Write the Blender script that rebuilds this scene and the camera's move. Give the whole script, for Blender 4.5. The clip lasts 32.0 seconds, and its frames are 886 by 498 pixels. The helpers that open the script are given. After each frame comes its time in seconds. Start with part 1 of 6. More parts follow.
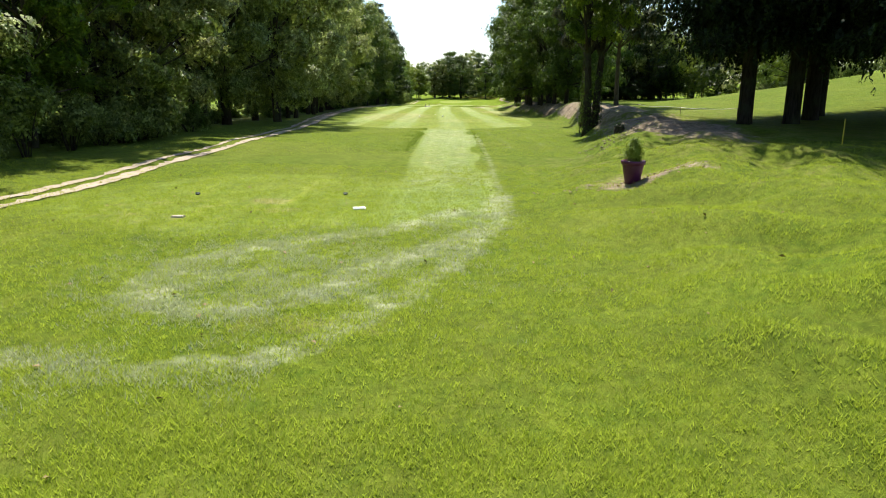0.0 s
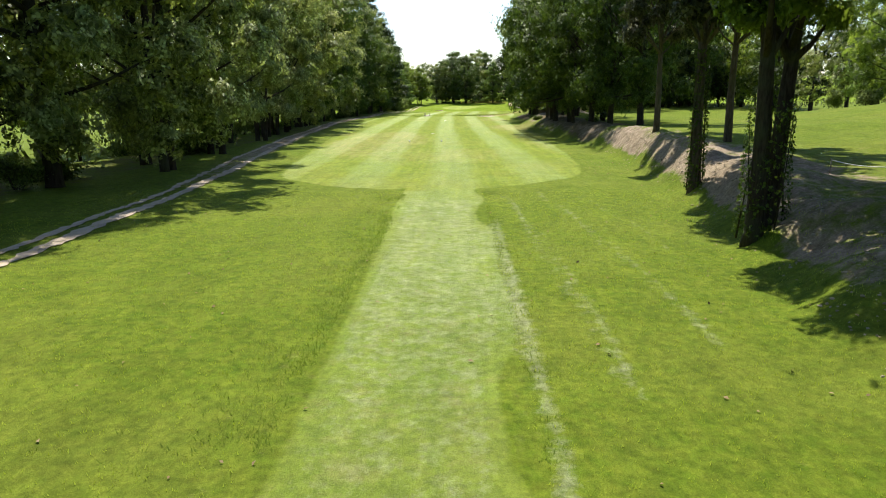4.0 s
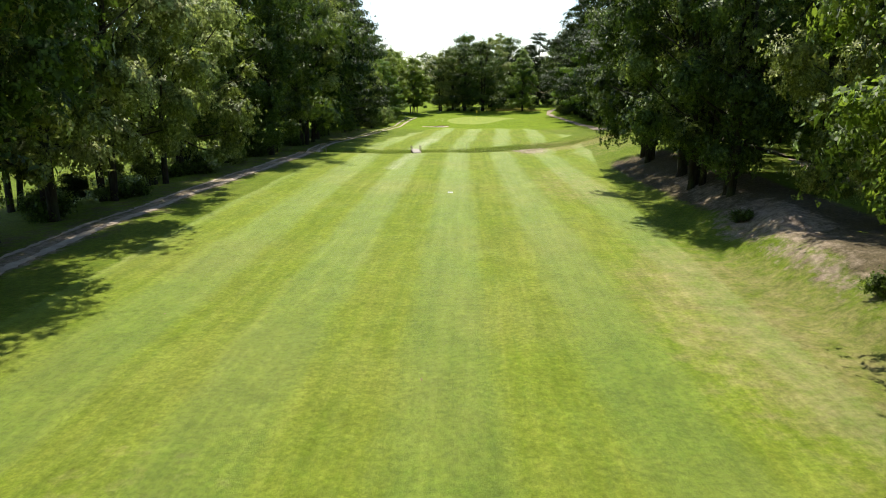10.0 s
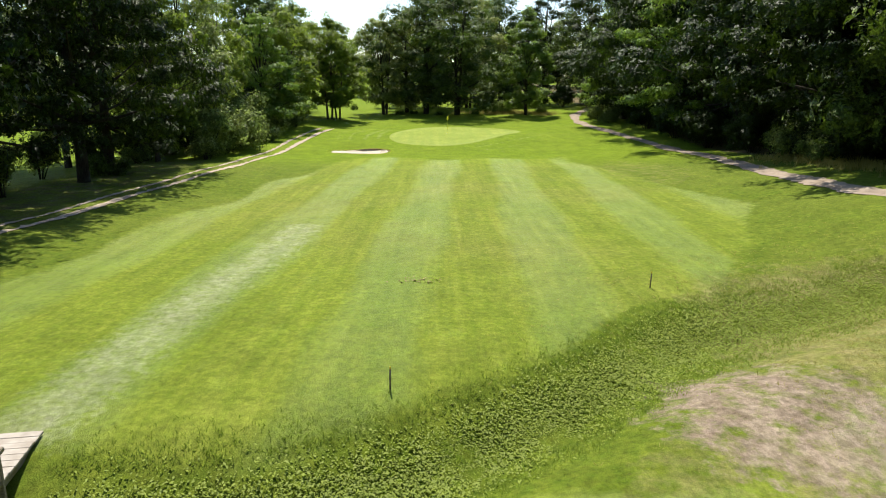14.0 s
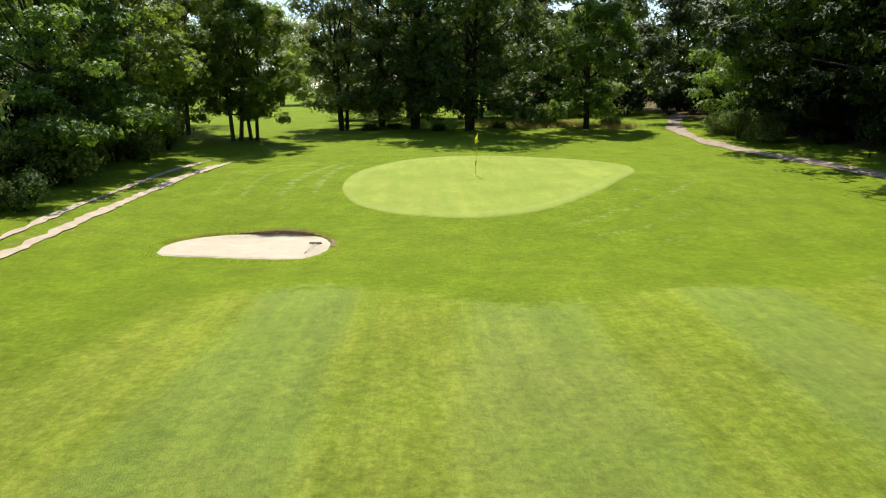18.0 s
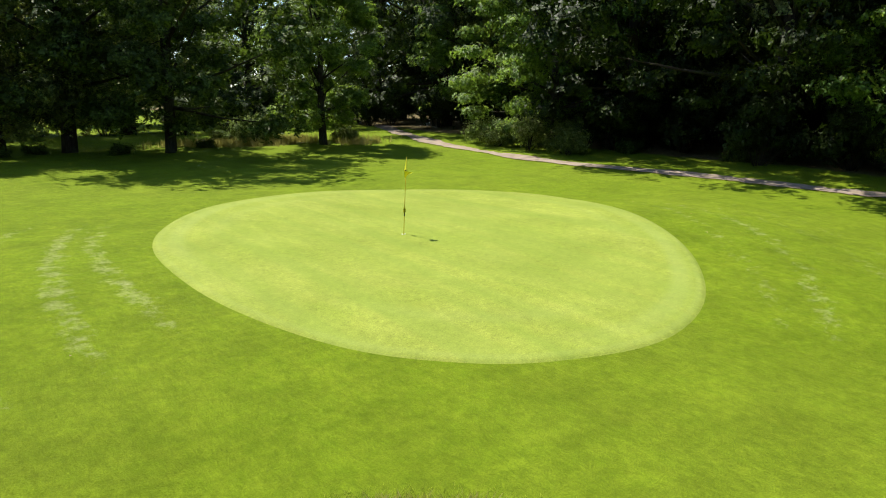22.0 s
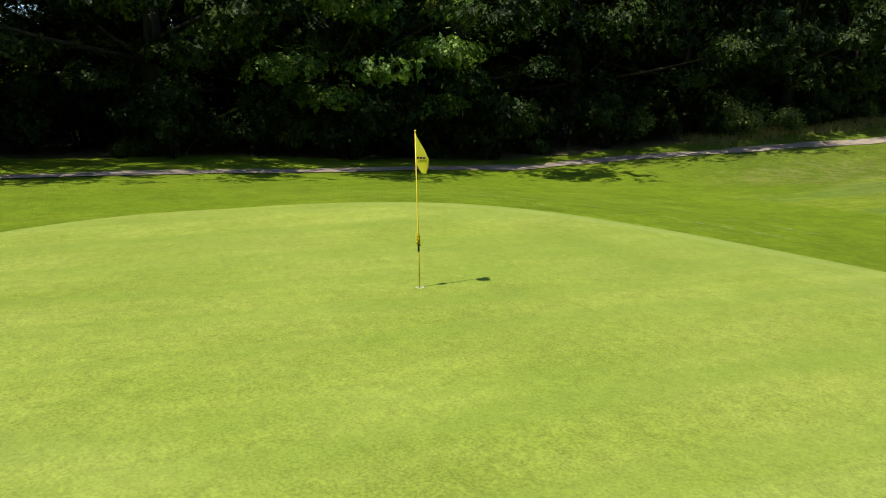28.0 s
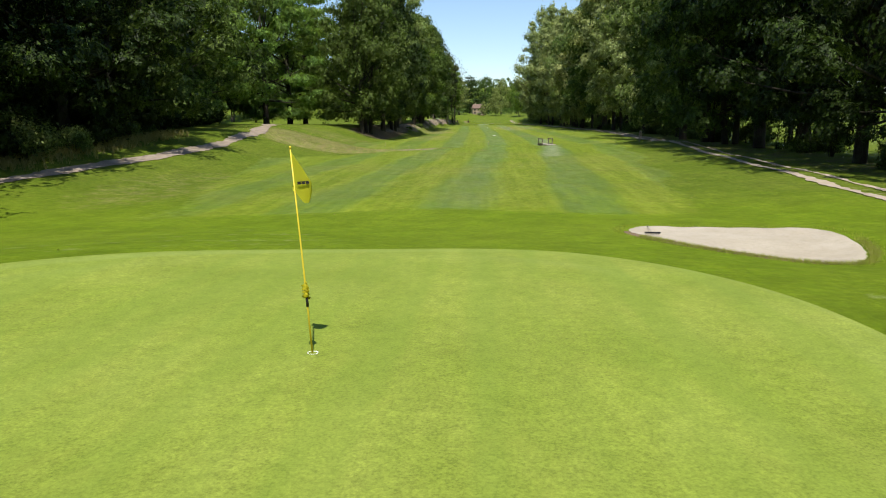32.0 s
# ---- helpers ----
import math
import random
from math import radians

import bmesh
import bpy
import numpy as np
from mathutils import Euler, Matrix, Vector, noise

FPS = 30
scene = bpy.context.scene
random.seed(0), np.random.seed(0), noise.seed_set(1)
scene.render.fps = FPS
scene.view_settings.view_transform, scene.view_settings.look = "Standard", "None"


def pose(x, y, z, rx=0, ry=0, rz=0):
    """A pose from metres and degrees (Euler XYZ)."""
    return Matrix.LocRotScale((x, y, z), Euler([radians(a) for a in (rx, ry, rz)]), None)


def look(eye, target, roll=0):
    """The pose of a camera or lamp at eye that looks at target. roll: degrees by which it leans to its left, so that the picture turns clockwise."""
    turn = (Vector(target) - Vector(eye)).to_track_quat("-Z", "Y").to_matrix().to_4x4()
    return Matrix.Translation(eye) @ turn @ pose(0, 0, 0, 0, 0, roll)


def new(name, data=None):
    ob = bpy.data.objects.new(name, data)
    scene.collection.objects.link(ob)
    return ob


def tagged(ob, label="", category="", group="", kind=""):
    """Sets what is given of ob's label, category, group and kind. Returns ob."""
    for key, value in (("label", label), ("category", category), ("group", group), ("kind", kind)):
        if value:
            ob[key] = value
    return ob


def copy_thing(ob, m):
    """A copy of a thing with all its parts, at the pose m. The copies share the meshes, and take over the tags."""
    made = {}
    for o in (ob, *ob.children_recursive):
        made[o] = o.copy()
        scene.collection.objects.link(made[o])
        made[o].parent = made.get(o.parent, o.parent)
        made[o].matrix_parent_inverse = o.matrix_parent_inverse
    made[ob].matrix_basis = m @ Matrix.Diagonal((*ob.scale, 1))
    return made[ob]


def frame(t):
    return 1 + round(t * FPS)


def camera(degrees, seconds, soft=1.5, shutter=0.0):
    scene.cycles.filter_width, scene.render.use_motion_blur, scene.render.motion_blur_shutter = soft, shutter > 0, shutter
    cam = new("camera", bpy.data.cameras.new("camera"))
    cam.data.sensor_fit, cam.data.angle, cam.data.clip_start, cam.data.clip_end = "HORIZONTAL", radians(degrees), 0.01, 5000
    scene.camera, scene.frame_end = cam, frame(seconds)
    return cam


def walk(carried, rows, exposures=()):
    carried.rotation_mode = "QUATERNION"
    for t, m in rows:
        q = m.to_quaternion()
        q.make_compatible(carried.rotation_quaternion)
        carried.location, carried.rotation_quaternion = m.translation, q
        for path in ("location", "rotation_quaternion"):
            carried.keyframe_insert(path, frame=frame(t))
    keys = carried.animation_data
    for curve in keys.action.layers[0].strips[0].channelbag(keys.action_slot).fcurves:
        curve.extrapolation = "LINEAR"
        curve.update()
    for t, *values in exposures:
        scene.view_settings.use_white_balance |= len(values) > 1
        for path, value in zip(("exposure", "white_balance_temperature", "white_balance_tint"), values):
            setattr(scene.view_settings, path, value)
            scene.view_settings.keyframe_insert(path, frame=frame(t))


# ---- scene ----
cam = camera(65.2, 32.0, 1.05)
PATH = [
    (0, (4.525, 4.151, 6.036), (4.489, 6.097, 5.579), 0.3),
    (0.5, (4.654, 6.282, 6.256), (4.615, 8.228, 5.798), 0.2),
    (1, (4.667, 8.775, 6.265), (4.629, 10.721, 5.806), 0.3),
    (1.5, (4.8, 11.953, 6.424), (4.759, 13.899, 5.966), 0.1),
    (2, (4.862, 15.431, 6.786), (4.822, 17.377, 6.326), 0.2),
    (2.5, (4.824, 19.563, 7.303), (4.78, 21.509, 6.844), -0.1),
    (4.5, (4.514, 37.081, 7.617), (4.458, 39.028, 7.16), -0.3),
    (5, (4.249, 43.414, 8.021), (4.195, 45.361, 7.564), 0.1),
    (5.5, (4.046, 49.932, 8.238), (3.99, 51.878, 7.781), -0.0),
    (6, (3.735, 56.716, 8.259), (3.682, 58.663, 7.802), 0.6),
    (6.5, (3.843, 63.972, 8.573), (3.781, 65.918, 8.114), 0.1),
    (7, (3.785, 71.64, 8.938), (3.72, 73.585, 8.476), 0.1),
    (7.5, (3.563, 79.491, 9.172), (3.496, 81.435, 8.707), -0.0),
    (8, (3.41, 87.361, 9.243), (3.341, 89.305, 8.777), -0.0),
    (8.5, (3.217, 95.279, 9.304), (3.146, 97.222, 8.836), -0.2),
    (9, (3.054, 103.181, 9.399), (2.982, 105.123, 8.929), -0.1),
    (9.5, (2.897, 111.201, 9.341), (2.824, 113.143, 8.868), -0.3),
    (10, (2.785, 119.065, 9.121), (2.711, 121.007, 8.646), -0.2),
    (10.5, (2.687, 127.541, 8.67), (2.625, 129.483, 8.196), 0.1),
    (11, (2.677, 135.986, 8.168), (2.629, 137.929, 7.694), -0.2),
    (11.5, (2.688, 144.687, 7.915), (2.658, 146.629, 7.438), -0.2),
    (12, (2.825, 154.1, 7.77), (2.809, 156.042, 7.289), -0.1),
    (12.5, (2.851, 164.418, 7.546), (2.851, 166.358, 7.063), 0.0),
    (13, (2.931, 175.346, 7.17), (2.941, 177.287, 6.688), 0.0),
    (13.5, (3.197, 186.627, 6.819), (3.209, 188.569, 6.338), 0.2),
    (14, (3.415, 197.455, 6.74), (3.427, 199.395, 6.257), 0.0),
    (14.5, (4.357, 206.723, 6.521), (4.348, 208.664, 6.041), -0.3),
    (16.5, (4.148, 232.567, 4.972), (4.127, 234.514, 4.516), -0.2),
    (17, (3.332, 236.556, 4.68), (3.327, 238.503, 4.225), -0.3),
    (17.5, (2.392, 239.865, 4.652), (2.411, 241.812, 4.198), -0.5),
    (18, (1.278, 242.819, 4.663), (1.359, 244.766, 4.211), -0.5),
    (18.5, (0.051, 245.58, 4.681), (0.246, 247.519, 4.231), -0.3),
    (19, (-1.285, 248.236, 4.648), (-0.963, 250.159, 4.202), -0.3),
    (19.5, (-2.624, 250.824, 4.561), (-2.165, 252.72, 4.121), -0.1),
    (20, (-3.925, 253.464, 4.457), (-3.322, 255.321, 4.021), -0.1),
    (20.5, (-4.991, 256.288, 4.296), (-4.231, 258.086, 3.865), -0.3),
    (21, (-5.887, 258.739, 4.248), (-4.906, 260.428, 3.819), -0.4),
    (21.5, (-6.354, 260.352, 4.13), (-5.248, 261.964, 3.707), -0.4),
    (22, (-6.74, 261.899, 4.077), (-5.521, 263.427, 3.655), -0.1),
    (22.5, (-7.084, 263.44, 4.078), (-5.763, 264.881, 3.657), 0.1),
    (23, (-7.403, 265.031, 4.036), (-5.982, 266.373, 3.614), 0.2),
    (23.5, (-7.559, 266.702, 3.908), (-6.04, 267.935, 3.488), 0.1),
    (24, (-7.635, 268.371, 3.786), (-6.017, 269.47, 3.368), 0.1),
    (24.5, (-7.616, 270.06, 3.645), (-5.902, 271.002, 3.228), 0.1),
    (26.5, (-6.158, 276.876, 2.978), (-4.204, 276.984, 2.565), 0.0),
    (27, (-5.62, 278.475, 2.896), (-3.669, 278.319, 2.487), 0.0),
    (27.5, (-4.998, 279.902, 2.842), (-3.093, 279.442, 2.44), 0.1),
    (28, (-4.336, 281.136, 2.797), (-2.544, 280.34, 2.403), 0.0),
    (28.5, (-3.646, 282.156, 2.757), (-2.022, 281.055, 2.369), -0.1),
    (29, (-2.829, 283.041, 2.742), (-1.424, 281.671, 2.357), 0.2),
    (29.5, (-1.983, 283.745, 2.721), (-0.811, 282.17, 2.341), 0.0),
    (30, (-1.047, 284.284, 2.7), (-0.124, 282.55, 2.326), -0.1),
    (30.5, (-0.042, 284.603, 2.684), (0.613, 282.75, 2.315), -0.4),
    (31, (0.931, 284.78, 2.7), (1.341, 282.857, 2.335), -0.6),
    (31.5, (1.831, 284.731, 2.703), (2.072, 282.779, 2.343), -0.7),
    (32, (2.531, 284.536, 2.72), (2.66, 282.572, 2.367), -0.8),
]
# later on the camera's picture turns a little cooler
EXPOSURES = [(0.0, 0.92, 6500, 10), (1.0, 0.89, 6500, 10), (3.0, 0.9, 6500, 10), (5.0, 0.89, 6500, 10), (6.0, 0.73, 6500, 10), (7.0, 0.7, 6500, 10), (8.0, 0.83, 6500, 10), (9.0, 0.86, 6500, 10), (10.0, 0.74, 6500, 10), (11.0, 0.75, 6500, 10), (12.0, 0.76, 6500, 10), (13.0, 0.68, 6500, 10), (14.0, 0.78, 6500, 10), (17.0, 0.74, 6500, 10), (18.0, 0.76, 6500, 10), (19.0, 0.75, 6500, 10), (20.0, 0.7, 6500, 10), (21.0, 0.6, 6500, 10), (22.0, 0.82, 6500, 10), (24.0, 0.77, 6500, 10), (26.5, 0.54, 6500, 10), (28.0, 0.47, 6350, 10), (32.0, 0.36, 6200, 10)]
walk(cam, [(t, look(eye, target, roll)) for t, eye, target, roll in PATH], EXPOSURES)

# ---- daylight: high summer sun ahead of the hole, clear sky ----
SUN_EL, SUN_AZ = radians(60), radians(-8)
world = bpy.data.worlds.new("sky_world")
scene.world = world
world.use_nodes = True
wn = world.node_tree.nodes
sky = wn.new("ShaderNodeTexSky")
sky.sky_type = "NISHITA"
sky.sun_disc = False
sky.sun_elevation, sky.sun_rotation = SUN_EL, SUN_AZ
sky.air_density, sky.dust_density, sky.ozone_density = 1.0, 0.25, 2.0
wn["Background"].inputs["Strength"].default_value = 0.118
world.node_tree.links.new(sky.outputs["Color"], wn["Background"].inputs["Color"])
sun = new("sun", bpy.data.lights.new("sun", "SUN"))
sun.data.energy, sun.data.angle, sun.data.color = 4.6, radians(0.55), (1.0, 0.95, 0.86)
sun_to = Vector((math.sin(SUN_AZ) * math.cos(SUN_EL), math.cos(SUN_AZ) * math.cos(SUN_EL), math.sin(SUN_EL)))
sun.matrix_world = look(tuple(sun_to * 100 + Vector((0, 150, 0))), (0, 150, 0))


# ---- small helpers ----
def smooth(a, b, v):
    t = np.clip((np.asarray(v, float) - a) / (b - a), 0, 1)
    return t * t * (3 - 2 * t)


def mesh_object(name, verts, faces, material, smooth_shade=False):
    me = bpy.data.meshes.new(name)
    me.from_pydata(verts, [], faces)
    me.materials.append(material)
    if smooth_shade:
        me.polygons.foreach_set("use_smooth", [True] * len(me.polygons))
    me.update()
    return new(name, me)


def part(name, bm, material, parent, label=""):
    me = bpy.data.meshes.new(name)
    bm.to_mesh(me)
    bm.free()
    me.materials.append(material)
    ob = new(name, me)
    ob.parent = parent
    if label:
        ob["label"] = label
    return ob


def child(ob, parent, label=""):
    ob.parent = parent
    if label:
        ob["label"] = label
    return ob


def thing(name, m, label, category, group=""):
    ob = new(name)
    ob.empty_display_size = 0.2
    ob.matrix_world = m
    return tagged(ob, label, category, group)


def box(bm, size, m=Matrix(), bevel=0.0):
    geo = bmesh.ops.create_cube(bm, size=1, matrix=m @ Matrix.Diagonal((*size, 1)))
    if bevel:
        edges = {e for v in geo["verts"] for e in v.link_edges}
        bmesh.ops.bevel(bm, geom=list(edges), offset=bevel, segments=2, affect="EDGES")


def tube(bm, pts, radii, sides=8, cap=True):
    """A tapered tube through pts."""
    rings = []
    for i, (p, r) in enumerate(zip(pts, radii)):
        p = Vector(p)
        d = (Vector(pts[min(i + 1, len(pts) - 1)]) - Vector(pts[max(i - 1, 0)])).normalized()
        a = d.orthogonal().normalized() if abs(d.z) < 0.95 else d.cross(Vector((0, 1, 0))).normalized()
        b = d.cross(a).normalized()
        rings.append([bm.verts.new(p + (a * math.cos(k * math.tau / sides) + b * math.sin(k * math.tau / sides)) * r) for k in range(sides)])
    for low, high in zip(rings, rings[1:]):
        for k in range(sides):
            f = bm.faces.new((low[k], low[(k + 1) % sides], high[(k + 1) % sides], high[k]))
            f.smooth = True
    if cap:
        bm.faces.new(rings[-1])
        bm.faces.new(rings[0][::-1])


def lathe(bm, profile, sides=28):
    rings = [[bm.verts.new((r * math.cos(k * math.tau / sides), r * math.sin(k * math.tau / sides), z)) for k in range(sides)] for r, z in profile]
    for low, high in zip(rings, rings[1:]):
        for k in range(sides):
            f = bm.faces.new((low[k], low[(k + 1) % sides], high[(k + 1) % sides], high[k]))
            f.smooth = True
    bm.faces.new(rings[-1])
    bm.faces.new(rings[0][::-1])


# ---- materials ----
class Mat:
    """A node material with short ways to add nodes."""

    def __init__(self, name, rough=0.9, spec=0.2):
        self.m = bpy.data.materials.new(name)
        self.m.use_nodes = True
        self.t = self.m.node_tree
        self.b = self.t.nodes["Principled BSDF"]
        self.b.inputs["Roughness"].default_value = rough
        self.b.inputs["Specular IOR Level"].default_value = spec
        self.at = self.t.nodes.new("ShaderNodeNewGeometry").outputs["Position"]

    def link(self, a, b):
        self.t.links.new(a, b)

    def noise(self, scale, detail=3, stretch=None, rough=0.55, local=False):
        n = self.t.nodes.new("ShaderNodeTexNoise")
        n.inputs["Scale"].default_value, n.inputs["Detail"].default_value, n.inputs["Roughness"].default_value = scale, detail, rough
        src = self.at
        if local:
            src = self.t.nodes.new("ShaderNodeTexCoord").outputs["Object"]
        if stretch:
            mp = self.t.nodes.new("ShaderNodeMapping")
            mp.inputs["Scale"].default_value = stretch
            self.link(src, mp.inputs["Vector"])
            src = mp.outputs["Vector"]
        self.link(src, n.inputs["Vector"])
        return n.outputs["Fac"]

    def ramp(self, fac, *stops):
        r = self.t.nodes.new("ShaderNodeValToRGB")
        while len(r.color_ramp.elements) < len(stops):
            r.color_ramp.elements.new(0.5)
        for e, (p, c) in zip(r.color_ramp.elements, stops):
            e.position, e.color = p, (c if len(c) == 4 else (*c, 1)) if isinstance(c, tuple) else (c, c, c, 1)
        self.link(fac, r.inputs["Fac"])
        return r.outputs["Color"]

    def mix(self, fac, a, b, kind="MIX"):
        x = self.t.nodes.new("ShaderNodeMix")
        x.data_type, x.blend_type = "RGBA", kind
        for sock, v in ((x.inputs[0], fac), (x.inputs[6], a), (x.inputs[7], b)):
            if isinstance(v, (int, float)):
                sock.default_value = v
            elif isinstance(v, tuple):
                sock.default_value = (*v, 1)
            else:
                self.link(v, sock)
        return x.outputs[2]

    def math(self, op, a, b=0.0, c=0.0):
        x = self.t.nodes.new("ShaderNodeMath")
        x.operation = op
        for sock, v in zip(x.inputs, (a, b, c)):
            if isinstance(v, (int, float)):
                sock.default_value = v
            else:
                self.link(v, sock)
        return x.outputs[0]

    def attr(self, name):
        a = self.t.nodes.new("ShaderNodeAttribute")
        a.attribute_name = name
        return a.outputs["Fac"]

    def color(self, c):
        self.link(c, self.b.inputs["Base Color"])
        return self

    def bump(self, h, strength=0.4, distance=0.02, normal=None):
        x = self.t.nodes.new("ShaderNodeBump")
        x.inputs["Strength"].default_value, x.inputs["Distance"].default_value = strength, distance
        self.link(h, x.inputs["Height"])
        if normal:
            self.link(normal, x.inputs["Normal"])
        self.link(x.outputs["Normal"], self.b.inputs["Normal"])
        return self


def simple(name, a, b, scale=6, rough=0.7, spec=0.3, metal=0.0, bump=0.2, stretch=None):
    """Two tones of one paint, wood or stone, mixed by grain."""
    k = Mat(name, rough, spec)
    k.b.inputs["Metallic"].default_value = metal
    n = k.noise(scale, 4, stretch, local=True)
    k.color(k.ramp(n, (0.3, a), (0.7, b)))
    k.bump(k.noise(scale * 7, 3, stretch, local=True), bump, 0.01)
    return k.m


def turf_material():
    k = Mat("turf", 0.95, 0.1)
    fine, mid, big = k.noise(38, 4, None, 0.7), k.noise(3.2, 4, None, 0.65), k.noise(0.16, 4, None, 0.6)
    blades = k.noise(16, 5, (1.0, 0.3, 1.0), 0.75)
    rough = k.mix(k.ramp(mid, (0.32, 0.0), (0.68, 1.0)), (0.094, 0.162, 0.009), (0.170, 0.228, 0.019))
    rough = k.mix(k.ramp(big, (0.42, 0.0), (0.7, 0.45)), rough, (0.205, 0.24, 0.036))
    rough = k.mix(k.math("MULTIPLY", k.attr("lush"), 0.6), rough, (0.152, 0.238, 0.008))
    dark = k.mix(k.ramp(mid, (0.3, 0.0), (0.72, 1.0)), (0.152, 0.222, 0.016), (0.210, 0.270, 0.028))
    light = k.mix(k.ramp(mid, (0.3, 0.0), (0.72, 1.0)), (0.128, 0.220, 0.016), (0.182, 0.266, 0.026))
    warp = k.math("ADD", k.attr("stripe"), k.math("MULTIPLY", k.math("SUBTRACT", k.noise(1.1, 7, (1.0, 0.35, 1.0), 0.75), 0.5), 1.7))
    rolled = k.ramp(warp, (0.02, 0.0), (1.05, 1.0))
    mown = k.mix(rolled, dark, light)
    mown = k.mix(k.ramp(k.noise(0.09, 4, None, 0.6), (0.45, 0.0), (0.68, 0.6)), mown, (0.225, 0.255, 0.045))
    edge = k.math("ADD", k.attr("fair"), k.math("MULTIPLY", k.math("SUBTRACT", k.noise(2.3, 4), 0.5), 0.5))
    mask = k.ramp(edge, (0.4, 0.0), (0.6, 1.0))
    col = k.mix(mask, rough, mown)
    pale = k.math("ADD", k.attr("pale"), k.math("MULTIPLY", k.math("SUBTRACT", k.noise(2.6, 6, None, 0.75), 0.5), 1.3))
    col = k.mix(k.ramp(pale, (0.48, 0.0), (1.1, 0.9)), col, (0.39, 0.43, 0.25))
    dry = k.math("ADD", k.attr("dry"), k.math("MULTIPLY", k.math("SUBTRACT", k.noise(1.4, 5, None, 0.7), 0.5), 1.3))
    col = k.mix(k.ramp(dry, (0.45, 0.0), (1.0, 0.85)), col, (0.33, 0.29, 0.12))
    # brown leaf litter that also darkens the ground as shade under trees
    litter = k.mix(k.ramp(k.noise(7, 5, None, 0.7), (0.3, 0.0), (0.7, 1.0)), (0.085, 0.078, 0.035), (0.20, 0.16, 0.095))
    litter_shade = k.math("ADD", k.attr("litter_shade"), k.math("MULTIPLY", k.math("SUBTRACT", k.noise(1.1, 6, None, 0.72), 0.5), 1.2))
    col = k.mix(k.ramp(litter_shade, (0.42, 0.0), (0.7, 1.0)), col, litter)
    soil = k.mix(k.ramp(k.noise(2.2, 6, None, 0.75), (0.32, 0.0), (0.66, 1.0)), (0.205, 0.160, 0.100), (0.45, 0.378, 0.265))
    dirt = k.math("ADD", k.attr("dirt"), k.math("MULTIPLY", k.math("SUBTRACT", k.noise(1.7, 6, None, 0.72), 0.5), 1.2))
    col = k.mix(k.ramp(dirt, (0.42, 0.0), (0.66, 1.0)), col, soil)
    col = k.mix(0.46, col, k.ramp(k.noise(0.75, 6, None, 0.72), (0.32, 0.5), (0.62, 1.06)), "MULTIPLY")
    col = k.mix(k.math("MULTIPLY_ADD", k.attr("lush"), -0.28, 0.62), col, k.ramp(k.noise(5.5, 5, None, 0.75), (0.34, 0.45), (0.62, 1.14)), "MULTIPLY")
    col = k.mix(1.0, col, (1.30, 1.24, 1.24), "MULTIPLY")
    col = k.mix(0.6, col, k.ramp(fine, (0.25, 0.45), (0.75, 1.0)), "MULTIPLY")
    col = k.mix(0.5, col, k.ramp(blades, (0.3, 0.5), (0.7, 1.0)), "MULTIPLY")
    col = k.mix(k.attr("lush"), col, k.mix(1.0, col, (1.18, 1.17, 0.92), "MULTIPLY"))
    streak = k.noise(1.0, 6, (1.0, 0.12, 1.0), 0.72)
    lines = k.noise(2.4, 3, (1.0, 0.035, 1.0), 0.6)
    col = k.mix(k.math("MULTIPLY", mask, k.ramp(lines, (0.50, 0.0), (0.66, 0.5))), col, k.mix(1.0, col, (1.3, 1.22, 1.5), "MULTIPLY"))
    col = k.mix(k.math("MULTIPLY", mask, k.ramp(lines, (0.34, 0.4), (0.48, 0.0))), col, k.mix(1.0, col, (0.7, 0.8, 0.6), "MULTIPLY"))
    calm = k.math("MULTIPLY_ADD", k.attr("lush"), -0.35, 1.0)
    col = k.mix(k.math("MULTIPLY", calm, k.ramp(streak, (0.5, 0.0), (0.74, 0.5))), col, k.mix(1.0, col, (1.45, 1.32, 1.6), "MULTIPLY"))
    col = k.mix(k.math("MULTIPLY", calm, k.ramp(streak, (0.28, 0.45), (0.46, 0.0))), col, k.mix(1.0, col, (0.72, 0.8, 0.6), "MULTIPLY"))
    col = k.mix(k.math("MULTIPLY", k.attr("lush"), 0.16), col, k.mix(1.0, col, k.ramp(k.noise(0.55, 6, (1.0, 1.7, 1.0), 0.68), (0.34, 0.42), (0.6, 1.12)), "MULTIPLY"))
    k.color(col)
    # mown blades lie away from or towards the sun, stripe by stripe
    away = k.math("MULTIPLY", rolled, mask)
    k.link(k.math("MULTIPLY_ADD", away, -0.40, 0.95), k.b.inputs["Roughness"])
    lean = k.math("MULTIPLY_ADD", away, -0.48, k.math("MULTIPLY", mask, 0.2))
    vec = k.t.nodes.new("ShaderNodeCombineXYZ")
    k.link(lean, vec.inputs[1])
    add = k.t.nodes.new("ShaderNodeVectorMath")
    k.link(k.t.nodes.new("ShaderNodeNewGeometry").outputs["Normal"], add.inputs[0])
    k.link(vec.outputs[0], add.inputs[1])
    unit = k.t.nodes.new("ShaderNodeVectorMath")
    unit.operation = "NORMALIZE"
    k.link(add.outputs[0], unit.inputs[0])
    k.bump(k.math("ADD", fine, k.math("MULTIPLY", blades, 1.5)), 0.7, 0.05, unit.outputs[0])
    gloss = k.t.nodes.new("ShaderNodeBsdfGlossy")
    gloss.inputs["Roughness"].default_value = 0.6
    k.link(k.mix(away, (0.0, 0.0, 0.0), (0.054, 0.058, 0.019)), gloss.inputs["Color"])
    k.link(k.b.inputs["Normal"].links[0].from_socket, gloss.inputs["Normal"])
    both = k.t.nodes.new("ShaderNodeAddShader")
    k.link(k.b.outputs[0], both.inputs[0])
